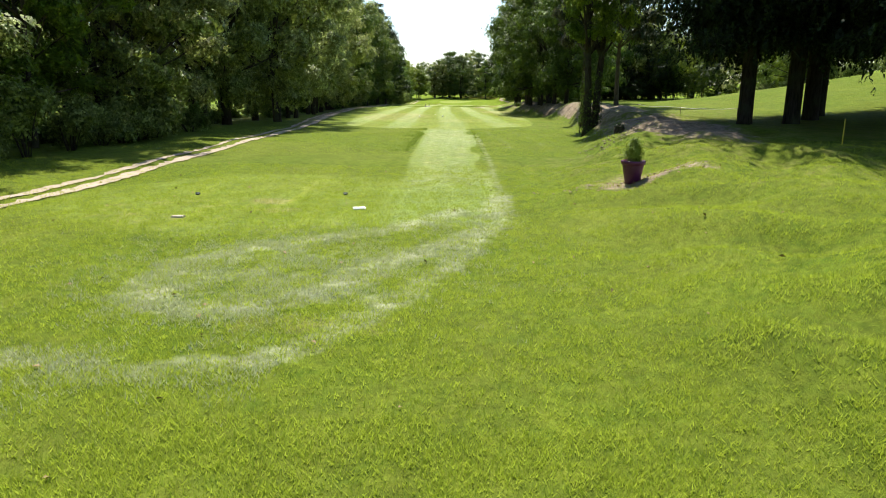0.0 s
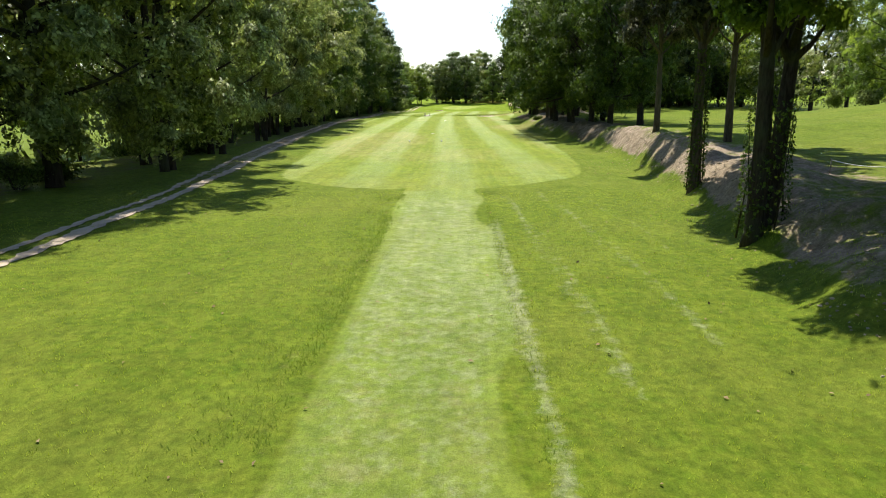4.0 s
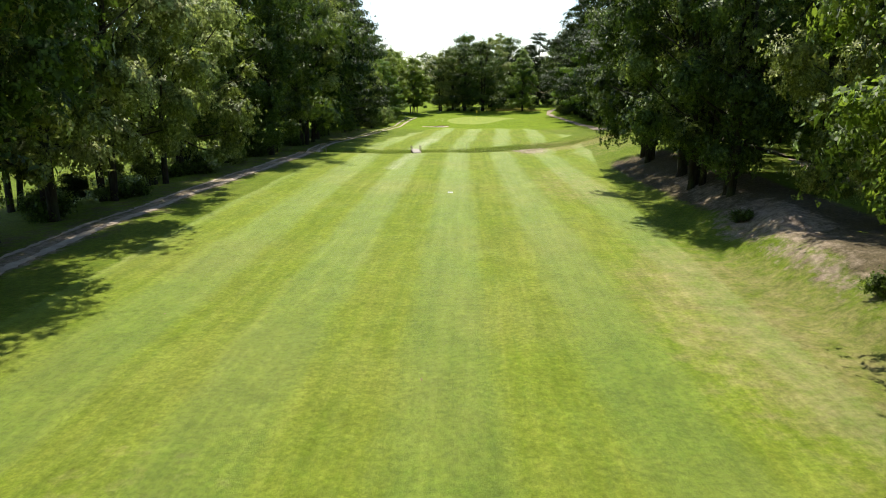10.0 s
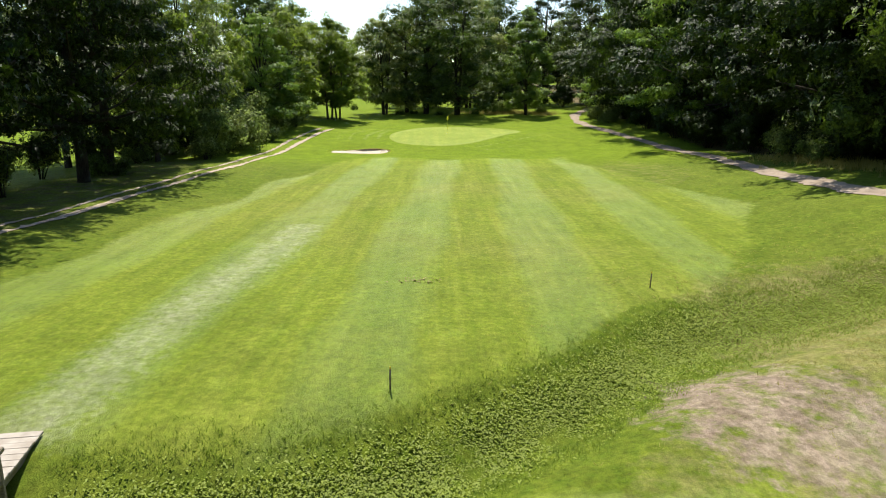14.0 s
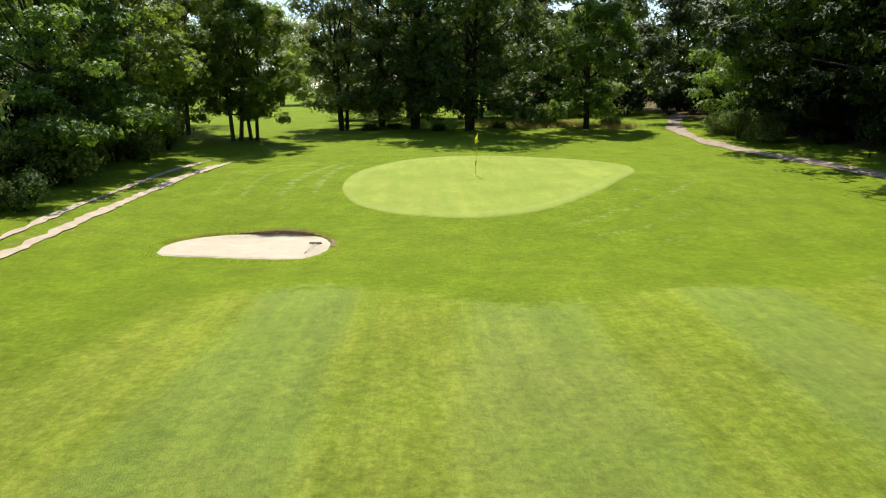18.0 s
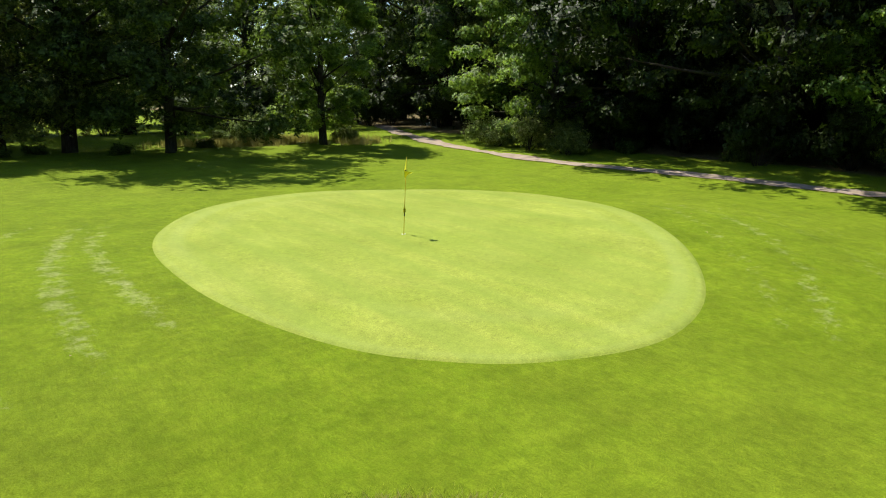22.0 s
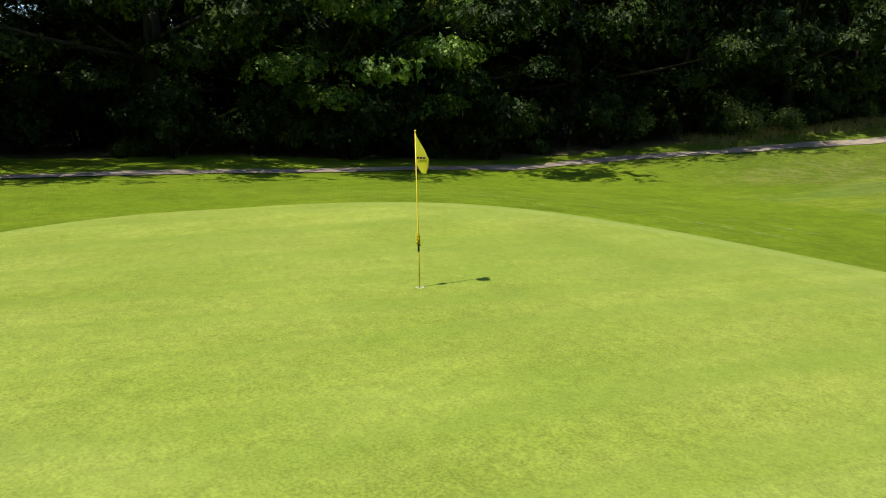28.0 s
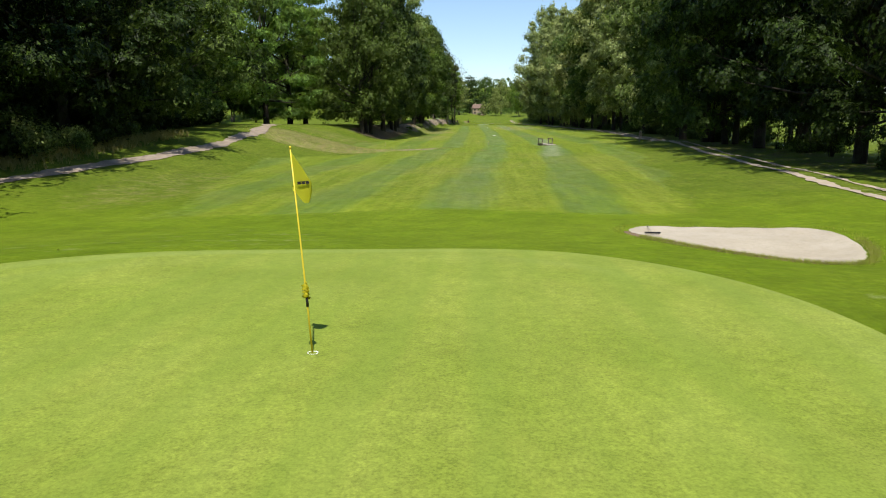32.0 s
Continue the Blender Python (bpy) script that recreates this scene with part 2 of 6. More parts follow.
    k.link(gloss.outputs[0], both.inputs[1])
    k.link(both.outputs[0], k.t.nodes["Material Output"].inputs["Surface"])
    return k.m


def green_material():
    k = Mat("putting_turf", 0.9, 0.15)
    mid = k.noise(0.8, 5, (1.0, 0.45, 1.0), 0.6)
    col = k.mix(k.ramp(mid, (0.3, 0.0), (0.7, 1.0)), (0.230, 0.292, 0.033), (0.304, 0.350, 0.056))
    col = k.mix(k.ramp(k.noise(0.3, 3), (0.42, 0.0), (0.66, 0.25)), col, (0.30, 0.34, 0.056))
    col = k.mix(k.ramp(k.noise(2.2, 6, (1.0, 0.38, 1.0), 0.72), (0.40, 0.0), (0.68, 0.36)), col, (0.165, 0.225, 0.018))
    col = k.mix(0.6, col, k.ramp(k.noise(7, 6, None, 0.75), (0.3, 0.6), (0.65, 1.12)), "MULTIPLY")
    col = k.mix(0.6, col, k.ramp(k.noise(34, 5, None, 0.7), (0.32, 0.4), (0.68, 1.34)), "MULTIPLY")
    col = k.mix(0.24, col, k.ramp(k.noise(0.5, 6, None, 0.66), (0.34, 0.66), (0.62, 1.22)), "MULTIPLY")
    col = k.mix(k.ramp(k.noise(1.6, 6, (1.0, 0.6, 1.0), 0.7), (0.52, 0.0), (0.72, 0.2)), col, (0.31, 0.31, 0.05))
    col = k.mix(k.ramp(k.noise(1.0, 2, (1.3, 0.03, 1.0), 0.5), (0.42, 0.0), (0.58, 0.36)), col, (0.17, 0.24, 0.03))
    col = k.mix(k.math("MULTIPLY", k.attr("rim"), 0.5), col, (0.27, 0.33, 0.085))
    k.color(col)
    return k.bump(k.noise(60, 3), 0.3, 0.01).m


def mosaic(k, base, cells):
    """Single leaves within each spray: own tone, own tilt, gaps between them."""
    cell = k.t.nodes.new("ShaderNodeTexVoronoi")
    cell.inputs["Scale"].default_value = cells
    k.link(k.t.nodes.new("ShaderNodeTexCoord").outputs["Object"], cell.inputs["Vector"])
    sep = k.t.nodes.new("ShaderNodeSeparateColor")
    k.link(cell.outputs["Color"], sep.inputs["Color"])
    base = k.mix(1.0, base, k.ramp(sep.outputs[0], (0.0, 0.34), (0.55, 0.8), (1.0, 2.0)), "MULTIPLY")
    tilt = k.t.nodes.new("ShaderNodeVectorMath")
    tilt.operation = "MULTIPLY_ADD"
    k.link(cell.outputs["Color"], tilt.inputs[0])
    tilt.inputs[1].default_value = (0.9, 0.9, 0.9)
    tilt.inputs[2].default_value = (-0.45, -0.45, -0.45)
    add = k.t.nodes.new("ShaderNodeVectorMath")
    k.link(k.t.nodes.new("ShaderNodeNewGeometry").outputs["Normal"], add.inputs[0])
    k.link(tilt.outputs[0], add.inputs[1])
    unit = k.t.nodes.new("ShaderNodeVectorMath")
    unit.operation = "NORMALIZE"
    k.link(add.outputs[0], unit.inputs[0])
    k.link(unit.outputs[0], k.b.inputs["Normal"])
    return base, k.math("LESS_THAN", cell.outputs["Distance"], 0.58)


def leaf_material(name, low, high, glow, clear=0.45, cells=9.0, sheen=(0.55, 0.14)):
    """Leaf with light shining through."""
    k = Mat(name, sheen[0], sheen[1])
    geo = k.t.nodes.new("ShaderNodeNewGeometry").outputs["Random Per Island"]
    obj = k.t.nodes.new("ShaderNodeObjectInfo").outputs["Random"]
    base = k.mix(geo, low, high)
    base = k.mix(k.math("MULTIPLY", obj, 0.35), base, (high[0] * 1.5, high[1] * 1.05, high[2]))
    whole = 1.0
    if cells > 0:
        base, whole = mosaic(k, base, cells)
    k.color(base)
    tr = k.t.nodes.new("ShaderNodeBsdfTranslucent")
    k.link(k.mix(0.55, base, glow), tr.inputs["Color"])
    mx = k.t.nodes.new("ShaderNodeMixShader")
    mx.inputs[0].default_value = clear
    k.link(k.b.outputs[0], mx.inputs[1])
    k.link(tr.outputs[0], mx.inputs[2])
    if cells > 0:
        gap = k.t.nodes.new("ShaderNodeMixShader")
        k.link(whole, gap.inputs[0])
        k.link(k.t.nodes.new("ShaderNodeBsdfTransparent").outputs[0], gap.inputs[1])
        k.link(mx.outputs[0], gap.inputs[2])
        mx = gap
    k.link(mx.outputs[0], k.t.nodes["Material Output"].inputs["Surface"])
    return k.m


def bark_material(name, a, b):
    k = Mat(name, 0.95, 0.1)
    n = k.noise(5, 5, (3.0, 3.0, 0.5), 0.7, True)
    k.color(k.mix(k.ramp(k.noise(1.2, 3, None, 0.6, True), (0.45, 0.0), (0.65, 0.5)), k.ramp(n, (0.35, a), (0.65, b)), (0.07, 0.085, 0.04)))
    return k.bump(n, 0.8, 0.05).m


def path_material():
    k = Mat("path_earth", 0.95, 0.1)
    c = k.mix(k.ramp(k.noise(1.2, 6, None, 0.7), (0.3, 0.0), (0.7, 1.0)), (0.22, 0.17, 0.12), (0.40, 0.325, 0.25))
    c = k.mix(k.ramp(k.noise(14, 4, None, 0.7), (0.45, 0.0), (0.75, 0.6)), c, (0.24, 0.19, 0.13))
    return k.color(c).bump(k.noise(22, 4), 0.6, 0.03).m


def track_material():
    k = Mat("track_dust", 0.95, 0.1)
    c = k.mix(k.ramp(k.noise(1.2, 6, None, 0.7), (0.3, 0.0), (0.7, 1.0)), (0.34, 0.27, 0.195), (0.50, 0.41, 0.31))
    c = k.mix(k.ramp(k.noise(3.5, 6, None, 0.75), (0.58, 0.0), (0.70, 0.7)), c, (0.15, 0.19, 0.04))
    return k.color(c).bump(k.noise(22, 4), 0.6, 0.03).m


def sand_material():
    k = Mat("bunker_sand", 0.95, 0.1)
    c = k.mix(k.ramp(k.noise(0.9, 5, None, 0.65), (0.35, 0.0), (0.7, 1.0)), (0.48, 0.405, 0.295), (0.57, 0.495, 0.38))
    c = k.mix(k.ramp(k.noise(9, 4, None, 0.7), (0.5, 0.0), (0.8, 0.4)), c, (0.32, 0.27, 0.21))
    return k.color(c).bump(k.noise(7, 6, (1.0, 2.0, 1.0), 0.75), 0.9, 0.07).m


TURF, PUTT, PATHM, TRACKM, SANDM = turf_material(), green_material(), path_material(), track_material(), sand_material()
LEAF_OAK = leaf_material("leaf_oak", (0.026, 0.054, 0.008), (0.090, 0.142, 0.026), (0.18, 0.30, 0.025), 0.24)
# leaf colour darkened to stand in for deep shade among the trees
LEAF_SHADED = leaf_material("leaf_shaded", (0.007, 0.017, 0.003), (0.030, 0.056, 0.008), (0.10, 0.19, 0.015), 0.13)
LEAF_ALDER = leaf_material("leaf_alder", (0.080, 0.130, 0.026), (0.26, 0.325, 0.095), (0.40, 0.52, 0.07), 0.34, sheen=(0.5, 0.2))
LEAF_POPLAR = leaf_material("leaf_poplar", (0.120, 0.172, 0.048), (0.38, 0.44, 0.170), (0.46, 0.56, 0.12), 0.36)
LEAF_ASH = leaf_material("leaf_ash", (0.056, 0.106, 0.013), (0.140, 0.215, 0.030), (0.40, 0.55, 0.05), 0.46, sheen=(0.5, 0.2))
LEAF_MAPLE = leaf_material("leaf_maple", (0.058, 0.124, 0.018), (0.160, 0.255, 0.044), (0.34, 0.52, 0.05), 0.42, sheen=(0.5, 0.2))
LEAF_FIR = leaf_material("needle_fir", (0.010, 0.024, 0.008), (0.030, 0.054, 0.015), (0.04, 0.07, 0.01), 0.12)
LEAF_PINE = leaf_material("needle_pine", (0.040, 0.058, 0.022), (0.095, 0.105, 0.048), (0.10, 0.11, 0.03), 0.2)
LEAF_BUSH = leaf_material("leaf_bush", (0.090, 0.150, 0.036), (0.215, 0.285, 0.092), (0.28, 0.38, 0.07), 0.42)
LEAF_WEED = leaf_material("leaf_weed", (0.110, 0.200, 0.022), (0.25, 0.34, 0.055), (0.22, 0.32, 0.02), 0.35, 0.0)
BLADE = leaf_material("grass_blade", (0.175, 0.280, 0.014), (0.41, 0.50, 0.085), (0.40, 0.52, 0.04), 0.55, 0.0)
SHRUB = leaf_material("shrub_leaf", (0.100, 0.165, 0.018), (0.26, 0.34, 0.060), (0.26, 0.38, 0.03), 0.4, 0.0)
BLADE_PALE = leaf_material("grass_clippings", (0.36, 0.43, 0.20), (0.58, 0.64, 0.42), (0.42, 0.48, 0.2), 0.3, 0.0)
BLADE_DRY = leaf_material("grass_dry", (0.19, 0.22, 0.04), (0.40, 0.38, 0.15), (0.42, 0.42, 0.10), 0.5, 0.0)
BARK, BARK_PALE = bark_material("bark", (0.022, 0.017, 0.013), (0.062, 0.050, 0.038)), bark_material("bark_pale", (0.05, 0.04, 0.03), (0.14, 0.115, 0.09))
WOOD = simple("weathered_wood", (0.17, 0.13, 0.09), (0.32, 0.27, 0.21), 5, 0.85, 0.2, 0, 0.5, (1, 6, 6))
DECK = simple("dusty_deck", (0.33, 0.285, 0.23), (0.46, 0.41, 0.345), 4, 0.9, 0.15, 0, 0.4)
SANDY = simple("pale_stick", (0.40, 0.34, 0.27), (0.48, 0.42, 0.34), 6, 0.8, 0.2, 0, 0.2)
YELLOW = simple("yellow_paint", (0.70, 0.52, 0.03), (0.80, 0.62, 0.06), 8, 0.45, 0.4, 0, 0.1)
FLAGM = leaf_material("flag_cloth", (0.60, 0.62, 0.04), (0.66, 0.67, 0.05), (0.84, 0.86, 0.08), 0.6, 0.0)
BLACK = simple("black_rubber", (0.012, 0.012, 0.013), (0.03, 0.03, 0.032), 9, 0.6, 0.3)
WHITE = simple("white_plate", (0.72, 0.72, 0.70), (0.82, 0.82, 0.80), 7, 0.6, 0.3)
PURPLE = simple("purple_glaze", (0.068, 0.009, 0.046), (0.100, 0.014, 0.068), 3, 0.45, 0.45, 0, 0.1)
LIP = simple("root_soil", (0.11, 0.072, 0.042), (0.29, 0.21, 0.13), 16, 0.95, 0.1, 0, 1.0)
SOIL = simple("dark_soil", (0.04, 0.026, 0.017), (0.13, 0.09, 0.06), 10, 0.95, 0.1, 0, 0.8)
STONE = simple("house_wall", (0.27, 0.215, 0.13), (0.37, 0.30, 0.19), 2, 0.9, 0.1)
ROOF = simple("roof_tile", (0.14, 0.095, 0.07), (0.23, 0.155, 0.12), 3, 0.9, 0.1)
GLASSY = simple("dark_pane", (0.02, 0.025, 0.03), (0.04, 0.045, 0.05), 1, 0.1, 0.6)
CLOD = simple("dry_clod", (0.22, 0.165, 0.11), (0.42, 0.35, 0.26), 14, 0.95, 0.1, 0, 0.6)
CRUMB = simple("bank_crumb", (0.20, 0.165, 0.11), (0.37, 0.32, 0.23), 3, 0.95, 0.1, 0, 0.6)
LITTER = simple("dry_leaf", (0.20, 0.13, 0.07), (0.36, 0.27, 0.16), 8, 0.9, 0.1)

# ---- the lie of the land ----
LAND_Y = (-2500, -200, -60, -20, 5, 25, 45, 70, 100, 124, 145, 175, 200, 212, 235, 256, 263, 268, 274, 278, 290, 302, 330, 420, 2500)
LAND_Z = (10, 9, 7.0, 4.3, 3.1, 2.75, 2.75, 2.3, 1.85, 1.4, 1.15, 0.8, 0.4, 0.45, 0.0, -0.4, -0.42, -0.2, 0.13, 0.32, 0.6, 1.05, 1.6, 2.2, 4)
BANK_Y = (-60, 0, 25, 40, 60, 80, 100, 130, 150, 175, 204, 225, 245, 265, 290, 320)
BANK_H = (0.8, 0.95, 0.95, 1.3, 1.8, 2.3, 1.9, 1.6, 1.7, 2.2, 2.7, 2.2, 1.4, 0.7, 0.4, 0.5)
BANK_A = (5.5, 5.5, 5.5, 10.2, 14.0, 16.0, 16.3, 14, 14, 15, 14, 15, 17, 18, 18, 18)
BANK_B = (13, 12.5, 12.5, 14.5, 16.6, 18.3, 18.9, 17.5, 18, 24, 28, 28, 30, 34, 34, 34)
DITCH_X = (-40, -18, -10, -4, 0, 3, 6.5, 9.5, 13, 18, 24, 40)
DITCH_Y = (203, 204.5, 205.4, 206.5, 206.9, 208, 210.5, 213.5, 216, 218, 219, 220)
BUNKER = ((-6.9, 264.4), (-7.0, 266.6), (-6.2, 268.2), (-4.3, 268.3), (-3.0, 267.7), (-2.0, 266.7), (-1.45, 265.4), (-1.5, 264.3), (-2.1, 263.5), (-3.4, 263.6), (-5.2, 263.95))


def closed_curve(pts, n=96):
    """A smooth closed line through pts."""
    p = np.array(pts, float)
    out = []
    k = len(p)
    for i in range(n):
        f = i * k / n
        a, t = int(f), f - int(f)
        p0, p1, p2, p3 = p[(a - 1) % k], p[a % k], p[(a + 1) % k], p[(a + 2) % k]
        out.append(0.5 * (2 * p1 + (p2 - p0) * t + (2 * p0 - 5 * p1 + 4 * p2 - p3) * t * t + (3 * p1 - p0 - 3 * p2 + p3) * t**3))
    return np.array(out)


GREEN = ((-1.1, 281.8), (0.7, 284.3), (3.0, 285.7), (7.0, 286.4), (10.6, 284.2), (12.9, 281.2), (12.75, 278.7), (12.0, 276.3), (10.35, 273.4), (8.5, 271.1), (6.2, 269.4), (3.8, 268.7), (1.8, 269.0), (0.2, 269.9), (-1.2, 271.8), (-2.0, 275.0), (-1.9, 278.9))
BUNKER_LINE = closed_curve(BUNKER)
GREEN_LINE = closed_curve(GREEN, 160)


def inside_depth(x, y, line):
    """Distance into a closed line (negative outside)."""
    x, y = np.asarray(x, float), np.asarray(y, float)
    near, odd = np.full(x.shape, 1e9), np.zeros(x.shape, bool)
    for (ax, ay), (bx, by) in zip(line, np.roll(line, -1, 0)):
        dx, dy = bx - ax, by - ay
        t = np.clip(((x - ax) * dx + (y - ay) * dy) / (dx * dx + dy * dy + 1e-12), 0, 1)
        near = np.minimum(near, np.hypot(x - ax - t * dx, y - ay - t * dy))
        cross = (ay > y) != (by > y)
        odd ^= cross & (x < (bx - ax) * (y - ay) / (by - ay + 1e-12) + ax)
    return np.where(odd, near, -near)


def land(x, y, holes=True):
    x, y = np.broadcast_arrays(np.asarray(x, float), np.asarray(y, float))
    z = np.interp(y, LAND_Y, LAND_Z)
    z = z + np.interp(y, BANK_Y, BANK_H) * smooth(np.interp(y, BANK_Y, BANK_A), np.interp(y, BANK_Y, BANK_B), x)
    z = z + 0.25 * (1 - smooth(-14, -7, x)) - 0.5 * (1 - smooth(-30, -20, x))
    d, w = y - np.interp(x, DITCH_X, DITCH_Y), np.interp(x, (-20, 0, 10), (1.0, 1.4, 2.2))
    z = z - 0.8 * np.exp(-((d / w) ** 2)) * (1 - smooth(18, 26, x))
    z = z - 0.5 * np.exp(-(((x - 12) / 5) ** 2 + ((y - 207) / 4) ** 2))
    z = z + 0.46 * np.exp(-(((x - 11.8) / 5) ** 2 + ((y - 272.5) / 5) ** 2)) - 0.4 * np.exp(-(((x + 6.0) / 2.6) ** 2 + ((y - 268.3) / 2.4) ** 2))
    roll = 0.06 * np.sin(x * 0.55 + y * 0.21) * np.sin(y * 0.33 - x * 0.2)
    z = z + roll * (1 - smooth(6, 9, 12 - np.hypot(x - 5.5, y - 277.5)))
    bank = smooth(0.05, 0.5, smooth(np.interp(y, BANK_Y, BANK_A) - 0.5, np.interp(y, BANK_Y, BANK_B), x)) * (1 - smooth(17, 22, x)) * (1 - smooth(150, 170, y))
    z = z + bank * 0.13 * (np.sin(x * 1.7 + 1.9 * np.sin(y * 0.63)) + np.sin(y * 1.13 + 0.9 * np.sin(x * 1.3 + y * 0.37)) + 0.5 * np.sin(y * 2.7 + x * 1.9))
    z = z + 56 * np.exp(-(((x + 60) / 420) ** 2 + ((y + 950) / 330) ** 2)) + 30 * smooth(95, 330, x) * np.exp(-(((y - 140) / 420) ** 2))
    z = z + 4.6 * smooth(23, 62, x) * (1 - smooth(70, 150, y))
    if holes:
        near = (np.abs(x + 4.2) < 5) & (np.abs(y - 265.5) < 5)
        if np.any(near):
            depth = np.where(near, inside_depth(np.where(near, x, 99), np.where(near, y, 99), BUNKER_LINE), -9)
            far = smooth(266.2, 267.2, y) * smooth(-5.6, -4.3, x)
            z = z - 0.5 * smooth(0.14 - 0.14 * far, 0.36 - 0.16 * far, depth)
    return z


def sand_top(x, y):
    depth = inside_depth(x, y, BUNKER_LINE)
    back = smooth(265.2, 267.4, y) * smooth(-5.6, -4.3, x)
    return float(land(x, y, False) - smooth(0.12 - 0.14 * back, 0.9 - 0.72 * back, depth) * (0.07 + 0.13 * back) + 0.022)


def at(x, y, lift=0.0):
    return float(land(x, y)) + lift


def spread(a, b, first, grow):
    out, step = [a], first
    while out[-1] < b:
        step *= grow
        out.append(out[-1] + step)
    return out


FAIR1_Y = (67.0, 67.5, 69.1, 71.8, 74.5, 79, 87, 100, 120, 132, 160, 185, 200, 204)
FAIR1_L = (2.0, -0.5, -3.0, -5.7, -6.4, -7.2, -8.0, -9.2, -11.2, -12.2, -13.2, -13.2, -12.5, -12)
FAIR1_R = (3.0, 5.5, 8.4, 11.0, 12.0, 12.6, 13.2, 13.6, 12.6, 12.6, 13.4, 15.2, 17.0, 17.5)


def soft_least(parts, k=0.9):
    """Smallest of several distances, with rounded corners."""
    return -np.log(sum(np.exp(np.clip(-k * v, -40, 40)) for v in parts)) / k


def ground():
    xs = np.array([-v for v in spread(16, 2600, 0.5, 1.15)][::-1] + list(np.arange(-15.7, -8, 0.55)) + list(np.arange(-7.9, -0.6, 0.16)) + list(np.arange(-0.5, 20, 0.5)) + spread(20, 2600, 0.42, 1.12))
    ys = np.array([-v for v in spread(30, 2600, 0.6, 1.1)][::-1] + list(np.arange(-29.6, 60, 0.5)) + list(np.arange(60.2, 204, 0.8)) + list(np.arange(204.2, 262.4, 0.55)) + list(np.arange(262.6, 269.4, 0.16)) + list(np.arange(269.6, 312, 0.55)) + spread(312, 2600, 0.6, 1.1))
    X, Y = np.meshgrid(xs, ys)
    Z = land(X, Y)
    nx, ny = len(xs), len(ys)
    verts = np.stack([X, Y, Z], -1).reshape(-1, 3)
    i = (np.arange(ny - 1)[:, None] * nx + np.arange(nx - 1)).ravel()
    faces = np.stack([i, i + 1, i + nx + 1, i + nx], -1)
    ob = mesh_object("ground", verts.tolist(), faces.tolist(), TURF, True)
    # mown fairways before and after the ditch
    ditch = Y - np.interp(X, DITCH_X, DITCH_Y)
    left, right = np.interp(Y, FAIR1_Y, FAIR1_L), np.interp(Y, FAIR1_Y, FAIR1_R)
    one = np.minimum.reduce([X - left, right - X, Y - 66.9, -1.6 - ditch - 3.4 * smooth(4, 9, X)])
    two = soft_least([X - np.interp(Y, (208, 240, 258), (-12, -8, -5)), np.interp(Y, (212, 226, 232, 245, 258), (12, 16.5, 19, 18, 15)) - X, ditch - 2.0 - smooth(2, 12, X) * 1.5, 258.6 - Y + 0.25 * np.abs(X - 4)]) + 0.7 * np.sin(Y * 0.37 + 0.5 * X) * np.sin(X * 0.29 + 1.3)
    fair = np.maximum(smooth(-0.3 - np.interp(Y, (66, 90, 120), (0.4, 0.7, 0.7)), 0.3 + np.interp(Y, (66, 90, 120), (0.4, 0.7, 0.7)), one), smooth(-1.8 - 1.0 * smooth(248, 257, Y), 1.8 + 1.0 * smooth(248, 257, Y), two))
    # mowing stripes
    s1 = np.cos((X - np.interp(Y, (60, 75, 81, 105, 119, 136, 165, 185, 204), (4.2, 4.15, 4.0, 3.15, 2.85, 2.2, 1.75, 1.5, 1.35))) / 5.25 * math.tau)
    s2 = np.cos((X - 3.5 - 0.05 * (Y - 250) - 0.2 * np.sin(Y * 0.21 + X)) / 5.45 * math.tau)
    stripe = np.where(Y < 207, smooth(-0.5, 0.6, s1), -0.1 + 1.0 * smooth(-0.5, 0.6, s2))
    stripe = stripe + (0.42 - stripe) * np.interp(Y, (60, 74, 84, 104, 207, 208), (0.45, 0.35, 0.3, 0.22, 0.1, 0.08))
    # walking strip mown from the tee, and the teeing ground
    strip = smooth(-0.3, 0.3, np.minimum(np.minimum(X - np.interp(Y, (28, 40, 64), (2.6, 2.35, 1.85)), 5.6 - X + 0.35 * np.sin(Y * 0.5) * np.sin(Y * 0.23 + 1)), np.minimum(Y - 20, 68 - Y)))
    tee = smooth(-0.5, 0.5, 1 - np.hypot((X + 1.5) / 6.5, (Y - 24.5) / 6.0))
    fair = np.maximum.reduce([fair, strip, tee * 0.8])
    stripe = np.where(Y < 66.5, 0.15 + 0.75 * strip, stripe)
    # pale mower tracks that turn in front of the tee, their sheen coloured in
    loop = ((5.9, 25.1), (5.4, 20.4), (4.8, 18.8), (3.4, 16.4), (2.5, 14.0), (1.3, 13.3), (0.2, 13.6), (-0.5, 14.8), (-0.4, 16.3), (1.0, 17.8), (3.2, 19.6), (4.6, 22.5))
    pale = np.zeros_like(X)
    tracks = [loop, ((-4, 9.6), (-0.8, 11.6), (0.8, 11.0), (2.5, 11.6), (3.6, 13.6), (4.6, 16.4), (5.2, 20)), ((5.9, 24), (6.1, 37), (6.0, 47), (5.9, 58)), ((-4.2, 209.2), (-4.0, 213), (-3.4, 220), (-2.6, 228)), ((-3.6, 204), (-4.3, 199.5), (-4.8, 194), (-5.0, 187)), ((7.4, 42), (7.2, 55), (6.7, 65)), ((9.6, 44), (9.2, 55), (8.4, 66)), ((11.3, 50), (10.6, 60), (10.0, 67))]
    wide = (0.5, 0.34, 0.22, 1.25, 1.2, 0.4, 0.4, 0.4)
    deep = (0.92, 0.90, 0.70, 0.74, 0.68, 0.6, 0.56, 0.5)
